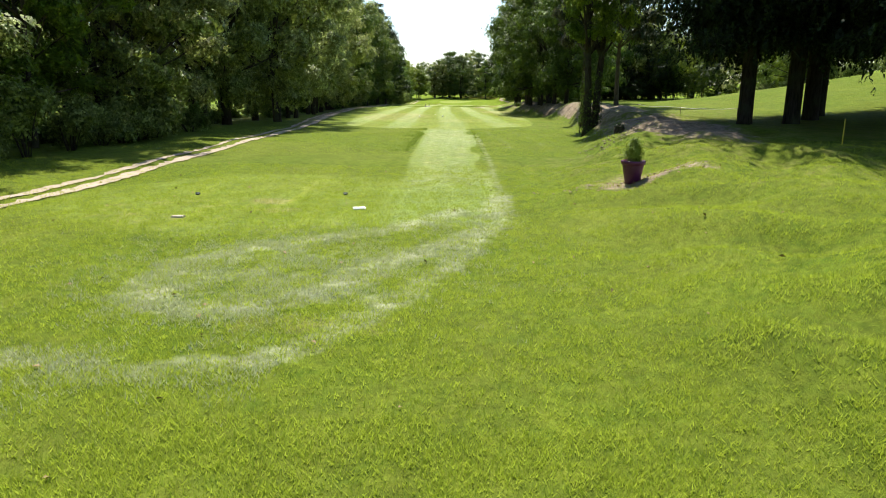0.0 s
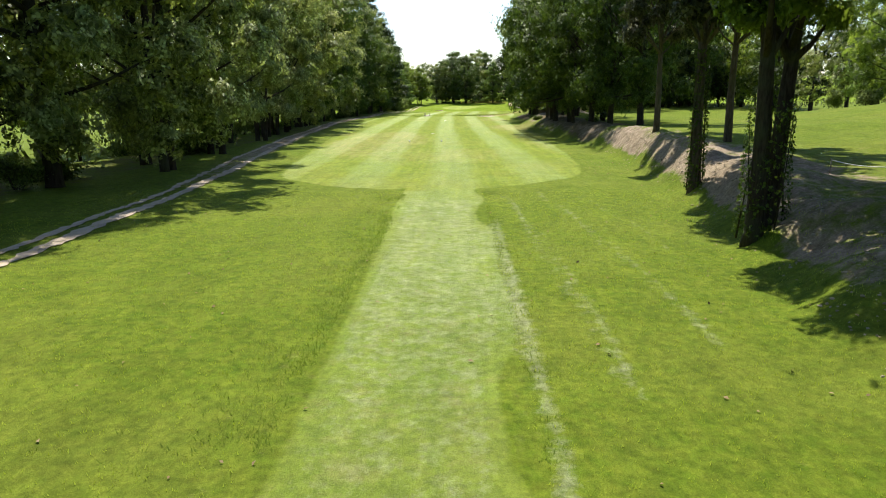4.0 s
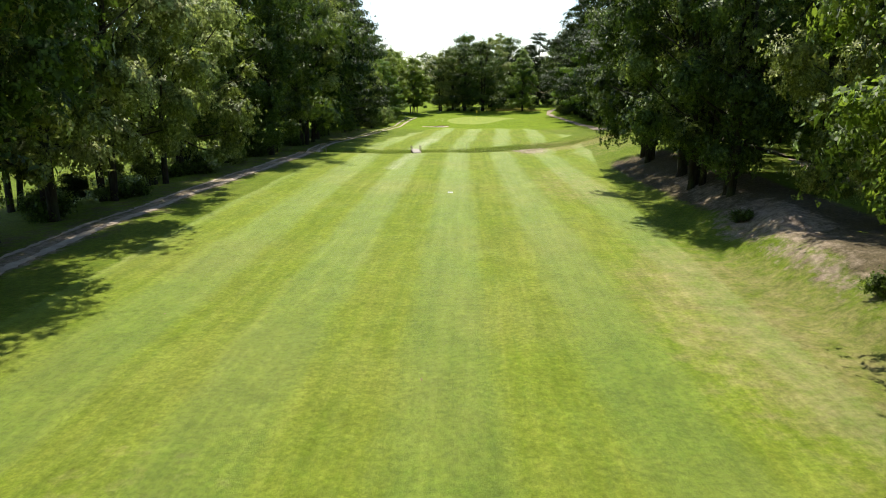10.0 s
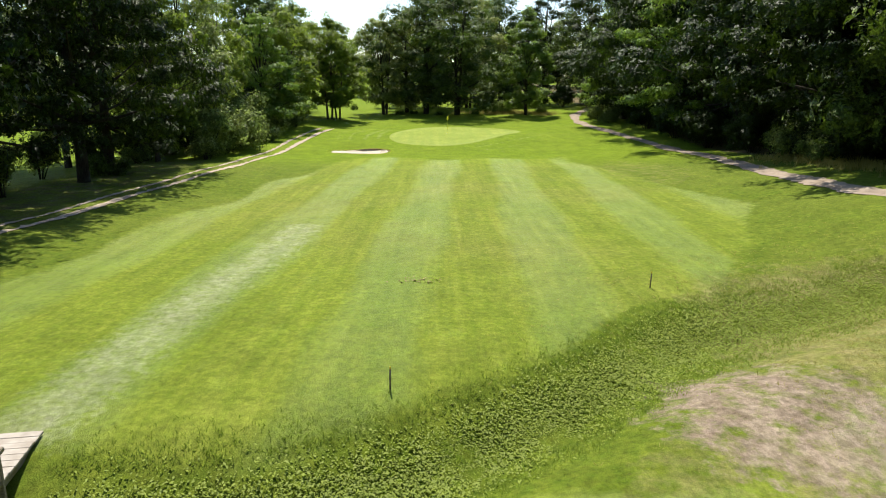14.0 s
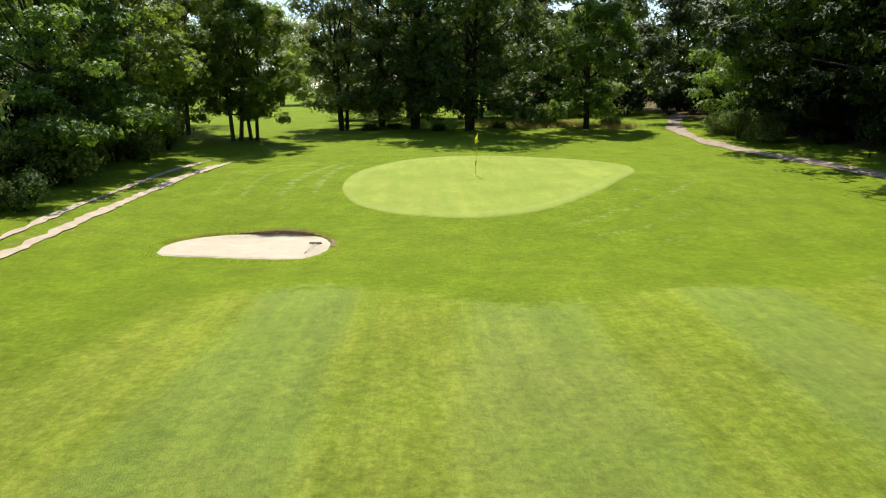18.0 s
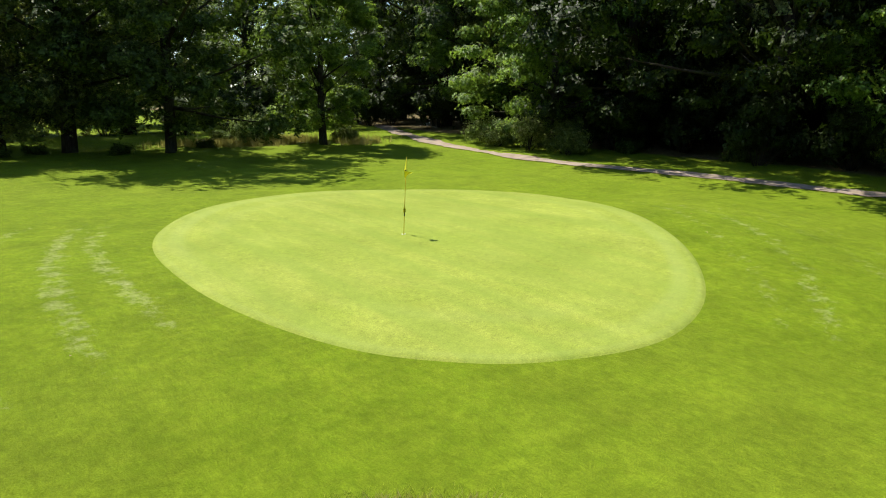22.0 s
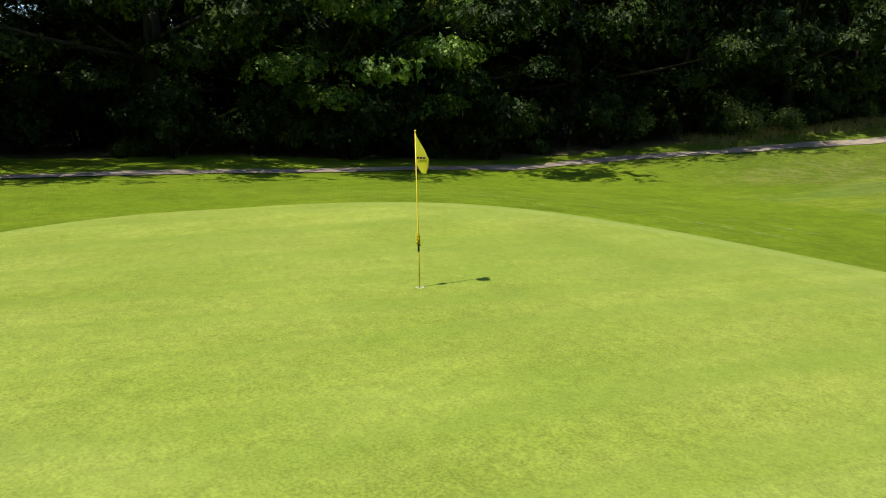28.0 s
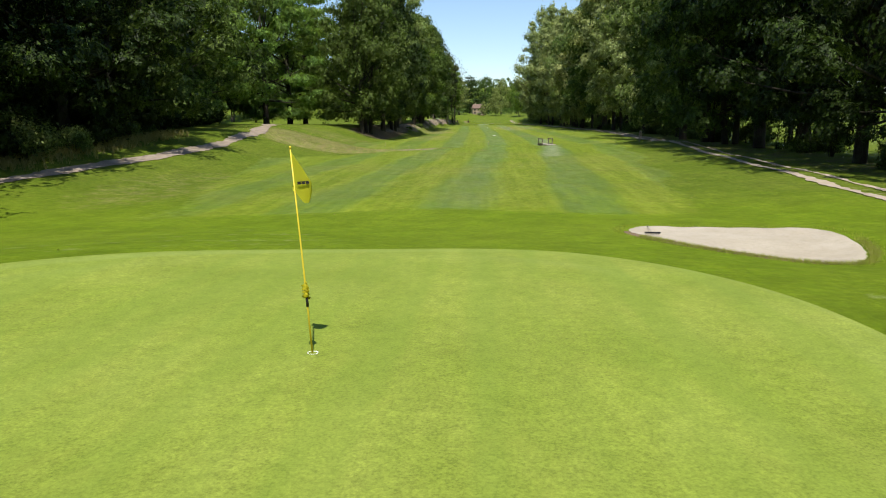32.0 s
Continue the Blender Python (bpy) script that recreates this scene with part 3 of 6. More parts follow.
    for line, w, deep_ in zip(tracks, wide, deep):
        for (ax, ay), (bx, by) in zip(line, line[1:]):
            dx, dy = bx - ax, by - ay
            t = np.clip(((X - ax) * dx + (Y - ay) * dy) / (dx * dx + dy * dy), 0, 1)
            pale = np.maximum(pale, deep_ - deep_ * smooth(0.1 * w, 1.9 * w, np.hypot(X - ax - t * dx, Y - ay - t * dy)))
    pale = np.maximum(pale, 0.62 * smooth(-0.3, 0.8, 1 - np.hypot((X - 1.0) / 3.8, (Y - 15.6) / 4.2)))
    pale = np.maximum(pale, (0.5 + 0.1 * smooth(40, 48, Y)) * strip * smooth(18, 28, Y) * (1 - smooth(62, 67, Y)))
    pale = np.maximum(pale, 0.36 * smooth(0, 0.8, 1 - np.hypot((X + 1.5) / 4.5, (Y - 52) / 9)))
    # mower rings round the green
    ring = -inside_depth(X, Y, closed_curve(GREEN, 40))
    turn = np.arctan2(Y - 277, X - 5.5)
    where = np.maximum(smooth(0.6, 0.95, np.cos(turn - 2.95)), 0.9 * smooth(0.35, 0.9, np.cos(turn + 0.75)))
    arcs = np.maximum.reduce([np.exp(-(((ring - r - 0.3 * np.sin(turn * 3 + r)) / w) ** 2)) * k for r, w, k in ((1.5, 0.5, 0.56), (2.6, 0.5, 0.6), (4.1, 0.5, 0.54), (5.7, 0.6, 0.5))]) * where
    pale = np.maximum(pale, arcs * (Y > 262) * (X < 21))
    # bare earth on the bank, beside the paths; litter and coloured-in shade under the trees
    ramp = smooth(np.interp(Y, BANK_Y, BANK_A), np.interp(Y, BANK_Y, BANK_B), X)
    face = 1.0 * np.exp(-(((ramp - 0.62) / 0.5) ** 4)) * smooth(0.15, 0.4, ramp) * (1 - smooth(18.5, 21, X)) * np.interp(Y, (30, 42, 54, 90, 100, 176, 196), (0, 0.35, 1, 1, 0.6, 0.6, 0)) * (0.84 + 0.16 * np.sin(Y * 0.31 + 1.1 * np.sin(Y * 0.13)))
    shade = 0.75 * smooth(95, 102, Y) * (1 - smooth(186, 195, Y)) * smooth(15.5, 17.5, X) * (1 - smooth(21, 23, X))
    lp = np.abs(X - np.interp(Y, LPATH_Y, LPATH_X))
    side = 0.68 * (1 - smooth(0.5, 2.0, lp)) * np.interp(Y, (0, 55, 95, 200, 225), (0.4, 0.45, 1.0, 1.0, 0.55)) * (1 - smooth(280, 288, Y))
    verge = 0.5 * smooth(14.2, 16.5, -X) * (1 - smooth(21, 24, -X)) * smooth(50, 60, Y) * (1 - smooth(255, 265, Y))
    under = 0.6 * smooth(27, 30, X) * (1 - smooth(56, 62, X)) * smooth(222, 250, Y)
    back = 0.55 * np.exp(-(((X - 14) / 7) ** 2 + ((Y - 307) / 3.2) ** 2))
    pot = np.maximum(1.0 * np.exp(-(((X - 10.2) / 1.9) ** 2 + ((Y - 24.2) / 1.1) ** 2)), 0.5 * np.exp(-((((X - 9.6) / 2.4) ** 2 + ((Y - 24.9) / 1.6) ** 2) ** 2)))
    hollow = 0.66 * np.exp(-((((X - 10.4) / 3.4) ** 2 + ((Y - 210.2) / 3.9) ** 2) ** 2))
    sandy = 0.82 * np.exp(-((((X - 15.7) / 3.3) ** 2 + ((Y - 40.5) / 9.0) ** 2) ** 2))
    bare = 0.7 * np.exp(-((((X - 17.6) / 2.6) ** 2 + ((Y - 153) / 6.5) ** 2) ** 2))
    dirt = np.maximum.reduce([bare, sandy, face, side, back, pot, hollow])
    litter_shade = np.maximum.reduce([shade * 1.2, verge, under * 1.5])
    dry = np.maximum.reduce([0.66 * smooth(0, 0.5, 1 - np.hypot((X + 4) / 7.5, (Y - 108) / 34)), 0.55 * smooth(0, 0.6, 1 - np.hypot((X - 12.5) / 3.5, (Y - 118) / 40)), 0.5 * smooth(0, 0.6, 1 - np.hypot((X - 3) / 11, (Y - 88) / 14)), 0.78 * smooth(0, 0.5, 1 - np.hypot((X - 18) / 11, (Y - 215) / 9)), 0.6 * smooth(0, 0.5, 1 - np.hypot((X - 9.5) / 5, (Y - 207) / 3.5)), 0.5 * smooth(0, 0.6, 1 - np.hypot((X - 14) / 8, (Y - 308) / 5)), 0.55 * smooth(0, 0.6, 1 - np.hypot((X - 19) / 9, (Y - 203) / 9)), 0.74 * smooth(0, 0.7, 1 - np.hypot((X - 12.5) / 6.5, (Y - 142) / 20)), 0.6 * smooth(0, 0.7, 1 - np.hypot((X - 11) / 6, (Y - 176) / 20)), 0.6 * smooth(0, 0.8, 1 - np.hypot((X + 9) / 5, (Y - 122) / 12)), 0.85 * smooth(0, 0.6, 1 - np.hypot((X + 0.9) / 1.1, (Y - 24.3) / 0.9)), 0.6 * smooth(0, 0.6, 1 - np.hypot((X - 2.6) / 2.5, (Y - 12.6) / 1.0)), 0.5 * smooth(0, 0.6, 1 - np.hypot((X - 19) / 5, (Y - 250) / 14)), 0.7 * smooth(0, 1, 1 - np.hypot((X - 9.9) / 4.0, (Y - 24.8) / 3.2)), 0.62 * smooth(0, 0.7, 1 - np.hypot((X + 0.2) / 1.3, (Y - 22.6) / 1.1)), 0.5 * smooth(0, 1, 1 - np.hypot((X - 12.5) / 3.0, (Y - 31) / 4)), 0.42 * smooth(0, 0.8, 1 - np.hypot((X - 3.8) / 5, (Y - 40) / 22)), 0.5 * smooth(0, 0.8, 1 - np.hypot((X - 9.5) / 5, (Y - 33) / 12)), 0.45 * smooth(0, 0.8, 1 - np.hypot((X + 3) / 5, (Y - 22) / 7)), 0.5 * smooth(0.4, 1.0, ramp) * (1 - smooth(24, 30, X)) * smooth(0, 30, Y) * (1 - smooth(60, 90, Y))])
    for name, v in (("fair", fair), ("stripe", stripe), ("pale", pale), ("dirt", dirt), ("dry", dry), ("litter_shade", litter_shade), ("lush", smooth(250, 262, Y))):
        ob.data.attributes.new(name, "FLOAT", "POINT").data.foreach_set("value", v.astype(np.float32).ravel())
    return tagged(ob, "rolling golf course turf with mown stripes and bare earth banks", "ground", kind="structure")


# worn tracks
LPATH_Y = (-20, 20, 45, 62, 78, 90, 116, 133, 153, 175, 186, 209, 217, 230, 251, 266, 274, 286)
LPATH_X = (-7.4, -8.0, -8.3, -9.2, -10.8, -12.2, -15.0, -16.3, -17.8, -17.8, -17.4, -16.6, -16.2, -14.6, -13.4, -11.8, -11.3, -9.9)
RPATH = ((31, 320), (27.5, 312), (23.6, 302), (22.2, 294), (22.7, 285), (23.8, 277), (24.8, 270), (26, 262), (26, 254), (24.7, 245), (23.6, 232), (24.4, 220), (26.2, 209), (28.4, 203), (29.4, 190), (28.6, 178), (26.5, 165), (26, 150))


def track(name, line, half, label, seed, offset=0.0, merge=False, material=None):
    rng = random.Random(seed)
    p = np.array(line, float)
    s = np.r_[0, np.cumsum(np.hypot(*np.diff(p, axis=0).T))]
    n = int(s[-1] / 0.35)
    u = np.linspace(0, s[-1], n)
    x, y = np.interp(u, s, p[:, 0]), np.interp(u, s, p[:, 1])
    k = np.ones(15) / 15
    pad = lambda v: np.convolve(np.r_[[v[0]] * 7, v, [v[-1]] * 7], k, "valid")  # noqa: E731
    x, y = pad(x), pad(y)
    dx, dy = np.gradient(x), np.gradient(y)
    ln = np.hypot(dx, dy)
    nx, ny = dy / ln, -dx / ln
    verts, faces = [], []
    for i in range(n):
        worn = 0.75 + 0.5 * noise.noise((x[i] * 0.3, y[i] * 0.3, seed))
        a, b = half * worn + rng.uniform(-0.1, 0.1), half * worn + rng.uniform(-0.1, 0.1)
        taper = min(1, i / 12, (n - 1 - i) / 12)
        for f in (-a * taper, -a * 0.4 * taper, b * 0.4 * taper, b * taper):
            shift = offset * (0.65 + 0.35 * float(smooth(60, 90, y[i]))) if merge else offset
            px, py = x[i] + nx[i] * (f + shift), y[i] + ny[i] * (f + shift)
            verts.append((px, py, at(px, py, 0.035 - 0.02 * (abs(f) < half * 0.5))))
    for i in range(n - 1):
        for j in range(3):
            faces.append((i * 4 + j, i * 4 + j + 1, i * 4 + j + 5, i * 4 + j + 4))
    return tagged(mesh_object(name, verts, faces, material or PATHM, True), label, "path", kind="structure")


ground()
lp = list(zip(LPATH_X, LPATH_Y))
track("path_wheel_track", lp, 0.33, "pale worn wheel track of earth along the trees", 3, 0.55, True, TRACKM)
track("path_wheel_track", lp, 0.2, "pale worn wheel track of earth along the trees", 4, -0.75, True, TRACKM)
track("path_gravel", RPATH, 0.85, "pinkish gravel path along the wood", 5)

# ---- the putting green and the bunker ----
CUP = (4.38, 277.62)


def putting_green():
    edge = GREEN_LINE
    mid = np.array([5.6, 277.5])
    verts, faces, rings = [(mid[0], mid[1], at(*mid, 0.045))], [], 39
    out = [r / 36 for r in range(1, 36)] + [0.98, 0.99, 1.0, 1.012]
    lifts = [0.045] * 35 + [0.043, 0.036, 0.02, -0.03]
    for f, lift in zip(out, lifts):
        for x, y in edge:
            px, py = mid + (np.array([x, y]) - mid) * f
            verts.append((px, py, at(px, py, lift)))
    n = len(edge)
    for k in range(n):
        faces.append((0, 1 + (k + 1) % n, 1 + k))
    for r in range(rings - 1):
        for k in range(n):
            a, b = 1 + r * n + k, 1 + r * n + (k + 1) % n
            faces.append((a, b, b + n, a + n))
    ob = mesh_object("putting_green", verts, faces, PUTT, True)
    r = np.repeat(np.array(out), n)
    a = np.tile(np.arange(n) / n * math.tau, rings)
    rim = np.exp(-(((r - 0.93) / 0.022) ** 2)) * (0.5 + 0.5 * np.sin(a * 2 + 1)) + 0.5 * np.exp(-(((r - 0.985) / 0.012) ** 2)) + 0.35 * np.exp(-(((r - 0.8) / 0.03) ** 2)) * (0.5 + 0.5 * np.sin(a * 3))
    ob.data.attributes.new("rim", "FLOAT", "POINT").data.foreach_set("value", np.r_[0, rim].astype(np.float32))
    return tagged(ob, "closely mown pale green putting surface", "putting green", kind="structure")


def bunker():
    base = thing("bunker", pose(-4.2, 265.5, sand_top(-4.2, 265.5)), "pale sand bunker with an undercut soil lip", "bunker")
    inv = base.matrix_world.inverted()
    mid = np.array([-4.0, 265.4])
    verts, faces, rings, n = [], [], 16, len(BUNKER_LINE)
    rng = np.random.default_rng(4)
    jag = 1 + rng.normal(0, 0.006, n)
    for r in range(rings + 1):
        for k, (x, y) in enumerate(BUNKER_LINE):
            px, py = mid + (np.array([x, y]) - mid) * (max(r, 0.02) / rings) * (jag[k] * (1.012 if y < 266.5 else 1.0) if r == rings else 1)
            lift = 0.02 * noise.noise((px * 1.7, py * 1.7, 3)) if r < rings else -0.07
            verts.append(tuple(inv @ Vector((px, py, sand_top(px, py) + lift))))
    for r in range(rings):
        for k in range(n):
            a, b = r * n + k, r * n + (k + 1) % n
            faces.append((a, b, b + n, a + n))
    child(mesh_object("sand", verts, faces, SANDM, True), base, "raked pale sand")
    # soil face under the turf along the far edge
    verts, faces = [], []
    for k, (x, y) in enumerate(BUNKER_LINE):
        d = (np.array([x, y]) - mid) / np.hypot(x - mid[0], y - mid[1])
        low = float(np.interp(x, (-4.2, -2.2), (266.2, 264.9)))
        tall = 0.2 * float(smooth(low, low + 1.0, y)) * float(smooth(-5.0, -3.7, x) * 0.92 + 0.08) * (0.8 + 0.7 * noise.noise((x * 2.2, y * 2.2, 0)) + 0.6 * noise.noise((x * 9, y * 9, 4)))
        px, py = np.array([x, y]) - d * (0.05 + 0.05 * noise.noise((x * 7, y * 7, 2)))
        qx, qy = np.array([x, y]) + d * 0.16
        top = float(land(qx, qy, False)) + 0.015
        for vx, vy, vz in ((px, py, top - tall - 0.02), (px, py, top - 0.05 * tall), (x, y, top + 0.03 * (tall > 0.05)), (qx, qy, top - 0.02)):
            verts.append(tuple(inv @ Vector((vx, vy, vz))))
    for k in range(n):
        if min(BUNKER_LINE[k][1], BUNKER_LINE[(k + 1) % n][1]) > 264.9 and BUNKER_LINE[k][0] > -5.3:
            for j in range(3):
                a, b = k * 4 + j, (k + 1) % n * 4 + j
                faces.append((a, b, b + 1, a + 1))
    used = sorted({v for f in faces for v in f})
    order = {v: i for i, v in enumerate(used)}
    verts, faces = [verts[v] for v in used], [tuple(order[v] for v in f) for f in faces]
    child(mesh_object("lip", verts, faces, LIP), base, "dark undercut soil lip")
    return base


def rake():
    m = pose(-2.0, 265.35, sand_top(-2.0, 265.35) + 0.06, 0, 0, -8)
    r = thing("bunker_rake", m, "bunker rake with a pale handle lying on the sand", "rake")
    bm = bmesh.new()
    box(bm, (0.42, 0.055, 0.045), Matrix(), 0.008)
    for k in range(8):
        box(bm, (0.01, 0.01, 0.05), Matrix.Translation((-0.15 + k * 0.043, 0, -0.03)))
    part("head", bm, BLACK, r, "black toothed head")
    bm = bmesh.new()
    tube(bm, [(0, 0, 0), (0.02, -0.6, -0.01), (0.03, -1.2, -0.02)], [0.011] * 3, 8)
    part("handle", bm, SANDY, r, "pale wooden handle")
    bm = bmesh.new()
    tube(bm, [(0.03, -1.2, -0.02), (0.033, -1.32, -0.02)], [0.016, 0.016], 8)
    part("grip", bm, BLACK, r)


def flagstick():
    z = at(*CUP, 0.045)
    f = thing("flagstick", pose(CUP[0], CUP[1], z), "yellow flagstick leaning in the hole with a limp yellow flag", "flagstick")
    top = Vector((0.13, 0.0, 2.14))
    bm = bmesh.new()
    tube(bm, [(0, 0, -0.1), top * 0.3, top * 0.6, top], [0.011, 0.010, 0.009, 0.007], 10)
    part("pole", bm, YELLOW, f, "slim yellow pole")
    bm = bmesh.new()
    tube(bm, [top, top * 1.012], [0.012, 0.010], 8)
    part("finial", bm, YELLOW, f)
    # cloth hanging in folds from the top
    bm = bmesh.new()
    nu, nv = 18, 12
    grid = []
    for i in range(nu + 1):
        u = i / nu
        # out along one fold, then back behind the pole
        a, c = min(u / 0.55, 1), max((u - 0.55) / 0.45, 0)
        out = Vector((-0.15, -0.13, 0)) * a + Vector((0.23, -0.05, 0)) * c
        upper = 0.02 + 0.33 * a + 0.04 * c
        lower = 0.42 + 0.14 * math.sin(math.pi * min(u * 1.15, 1)) + 0.02 * c
        row = []
        for j in range(nv + 1):
            v = j / nv
            drop = upper + (lower - upper) * v
            ripple = Vector((0.3, 1, 0)) * (0.012 * math.sin(u * 16 + v * 3) * u)
            row.append(bm.verts.new(top * (1 - drop / 2.14) + out * (1 - 0.25 * v * v) + ripple))
        grid.append(row)
    for i in range(nu):
        for j in range(nv):
            bm.faces.new((grid[i][j], grid[i + 1][j], grid[i + 1][j + 1], grid[i][j + 1])).smooth = True
    cloth = part("flag", bm, FLAGM, f, "limp yellow flag cloth")
    bm = bmesh.new()
    for k in range(3):
        box(bm, (0.040, 0.008, 0.03), Matrix.Translation(top * 0.838 + Vector((-0.045 - k * 0.034, -0.056 - k * 0.03, 0.0))) @ Matrix.Rotation(0.7, 4, "Z"))
    for k in range(3):
        box(bm, (0.036, 0.006, 0.03), Matrix.Translation(top * 0.838 + Vector((-0.05 - k * 0.034, -0.012 - k * 0.03, 0.0))) @ Matrix.Rotation(0.7, 4, "Z"))
    part("mark", bm, BLACK, cloth, "black printed mark")
    bm = bmesh.new()
    rng = random.Random(5)
    for k in range(4):
        c = top * (0.345 - k * 0.018)
        tube(bm, [c + Vector((rng.uniform(-0.03, 0), rng.uniform(-0.03, 0.03), 0.03)), c + Vector((0.015, 0, 0)), c + Vector((-0.03, rng.uniform(-0.02, 0.02), -0.035))], [0.014, 0.036, 0.016], 7)
    part("knot", bm, FLAGM, f, "knotted yellow cloth tied round the pole")
    bm = bmesh.new()
    tube(bm, [top * 0.235, top * 0.30], [0.015, 0.014], 8)
    part("sleeve", bm, BLACK, f)
    c = thing("hole_cup", pose(CUP[0], CUP[1], z), "round golf hole with a white rim", "golf hole")
    bm = bmesh.new()
    lathe(bm, [(0.050, -0.03), (0.059, -0.03), (0.058, 0.003), (0.052, 0.003), (0.05, -0.1), (0.002, -0.1)], 24)
    part("rim", bm, WHITE, c)


# ---- trees and bushes ----
def leaves(name, pos, out, size, aspect, material, rng, droop=0.25, tri=0.0, stray=0.55, facing=None, lumps=None):
    """One mesh of many folded leaves at pos, facing outwards; facing: the bough's own curve, to shade its leaves as one spray."""
    n = len(pos)
    nor = out + rng.normal(0, stray, (n, 3)) + [0, 0, 0.45]
    nor /= np.linalg.norm(nor, axis=1)[:, None]
    d = rng.normal(0, 1, (n, 3)) + out * 0.6 - [0, 0, droop * 2]
    d -= nor * (d * nor).sum(1)[:, None]
    d /= np.linalg.norm(d, axis=1)[:, None]
    s = np.cross(nor, d)
    L, W = size[:, None], (size * aspect)[:, None]
    L = np.where(np.arange(n)[:, None] < n - int(n * tri), L, L * 1.25)
    base = pos - d * L * 0.5
    v = np.stack([base, pos - s * W * 0.5 + nor * W * 0.18, base + d * L - nor * L * 0.12, pos + s * W * 0.5 + nor * W * 0.18], 1)
    # the later leaves of the list are slim three-cornered ones
    q = n - int(n * tri)
    co = np.concatenate([v[:q].reshape(-1, 3), v[q:, [1, 2, 3]].reshape(-1, 3)])
    starts = np.r_[np.arange(q) * 4, 4 * q + np.arange(n - q) * 3].astype(np.int32)
    totals = np.r_[np.full(q, 4), np.full(n - q, 3)].astype(np.int32)
    index = np.arange(len(co), dtype=np.int32)
    if lumps is not None:
        index = np.r_[index, (lumps[1] + len(co)).ravel()].astype(np.int32)
        starts = np.r_[starts, len(co) + 3 * np.arange(len(lumps[1]))].astype(np.int32)
        totals = np.r_[totals, np.full(len(lumps[1]), 3)].astype(np.int32)
        co = np.r_[co, lumps[0]]
    me = bpy.data.meshes.new(name)
    me.vertices.add(len(co))
    me.vertices.foreach_set("co", co.astype(np.float32).ravel())
    me.loops.add(len(index))
    me.loops.foreach_set("vertex_index", index)
    me.polygons.add(len(starts))
    me.polygons.foreach_set("loop_start", starts)
    me.polygons.foreach_set("loop_total", totals)
    me.materials.append(material)
    me.update()
    me.validate()
    if facing is not None:
        curve = facing + 0.45 * nor
        curve /= np.linalg.norm(curve, axis=1)[:, None]
        me.polygons.foreach_set("use_smooth", np.ones(len(starts), bool))
        me.normals_split_custom_set(np.repeat(curve, totals, 0).tolist())
    return new(name, me)


def sphere_points(rng, n):
    u = rng.normal(0, 1, (n, 3))
    return u / np.linalg.norm(u, axis=1)[:, None]


def clumps(rng, cen, rad, fine, share=0.52):
    """Ragged close-packed leaf masses at the heart of each bough."""
    bm = bmesh.new()
    bmesh.ops.create_icosphere(bm, subdivisions=fine, radius=1)
    v = np.array([tuple(q.co) for q in bm.verts])
    f = np.array([[q.index for q in p.verts] for p in bm.faces])
    bm.free()
    vs = np.concatenate([c + v * (share * (1 + rng.uniform(-0.35, 0.35, (len(v), 1)))) * r for c, r in zip(cen, rad)])
    return vs, np.concatenate([f + k * len(v) for k in range(len(cen))])


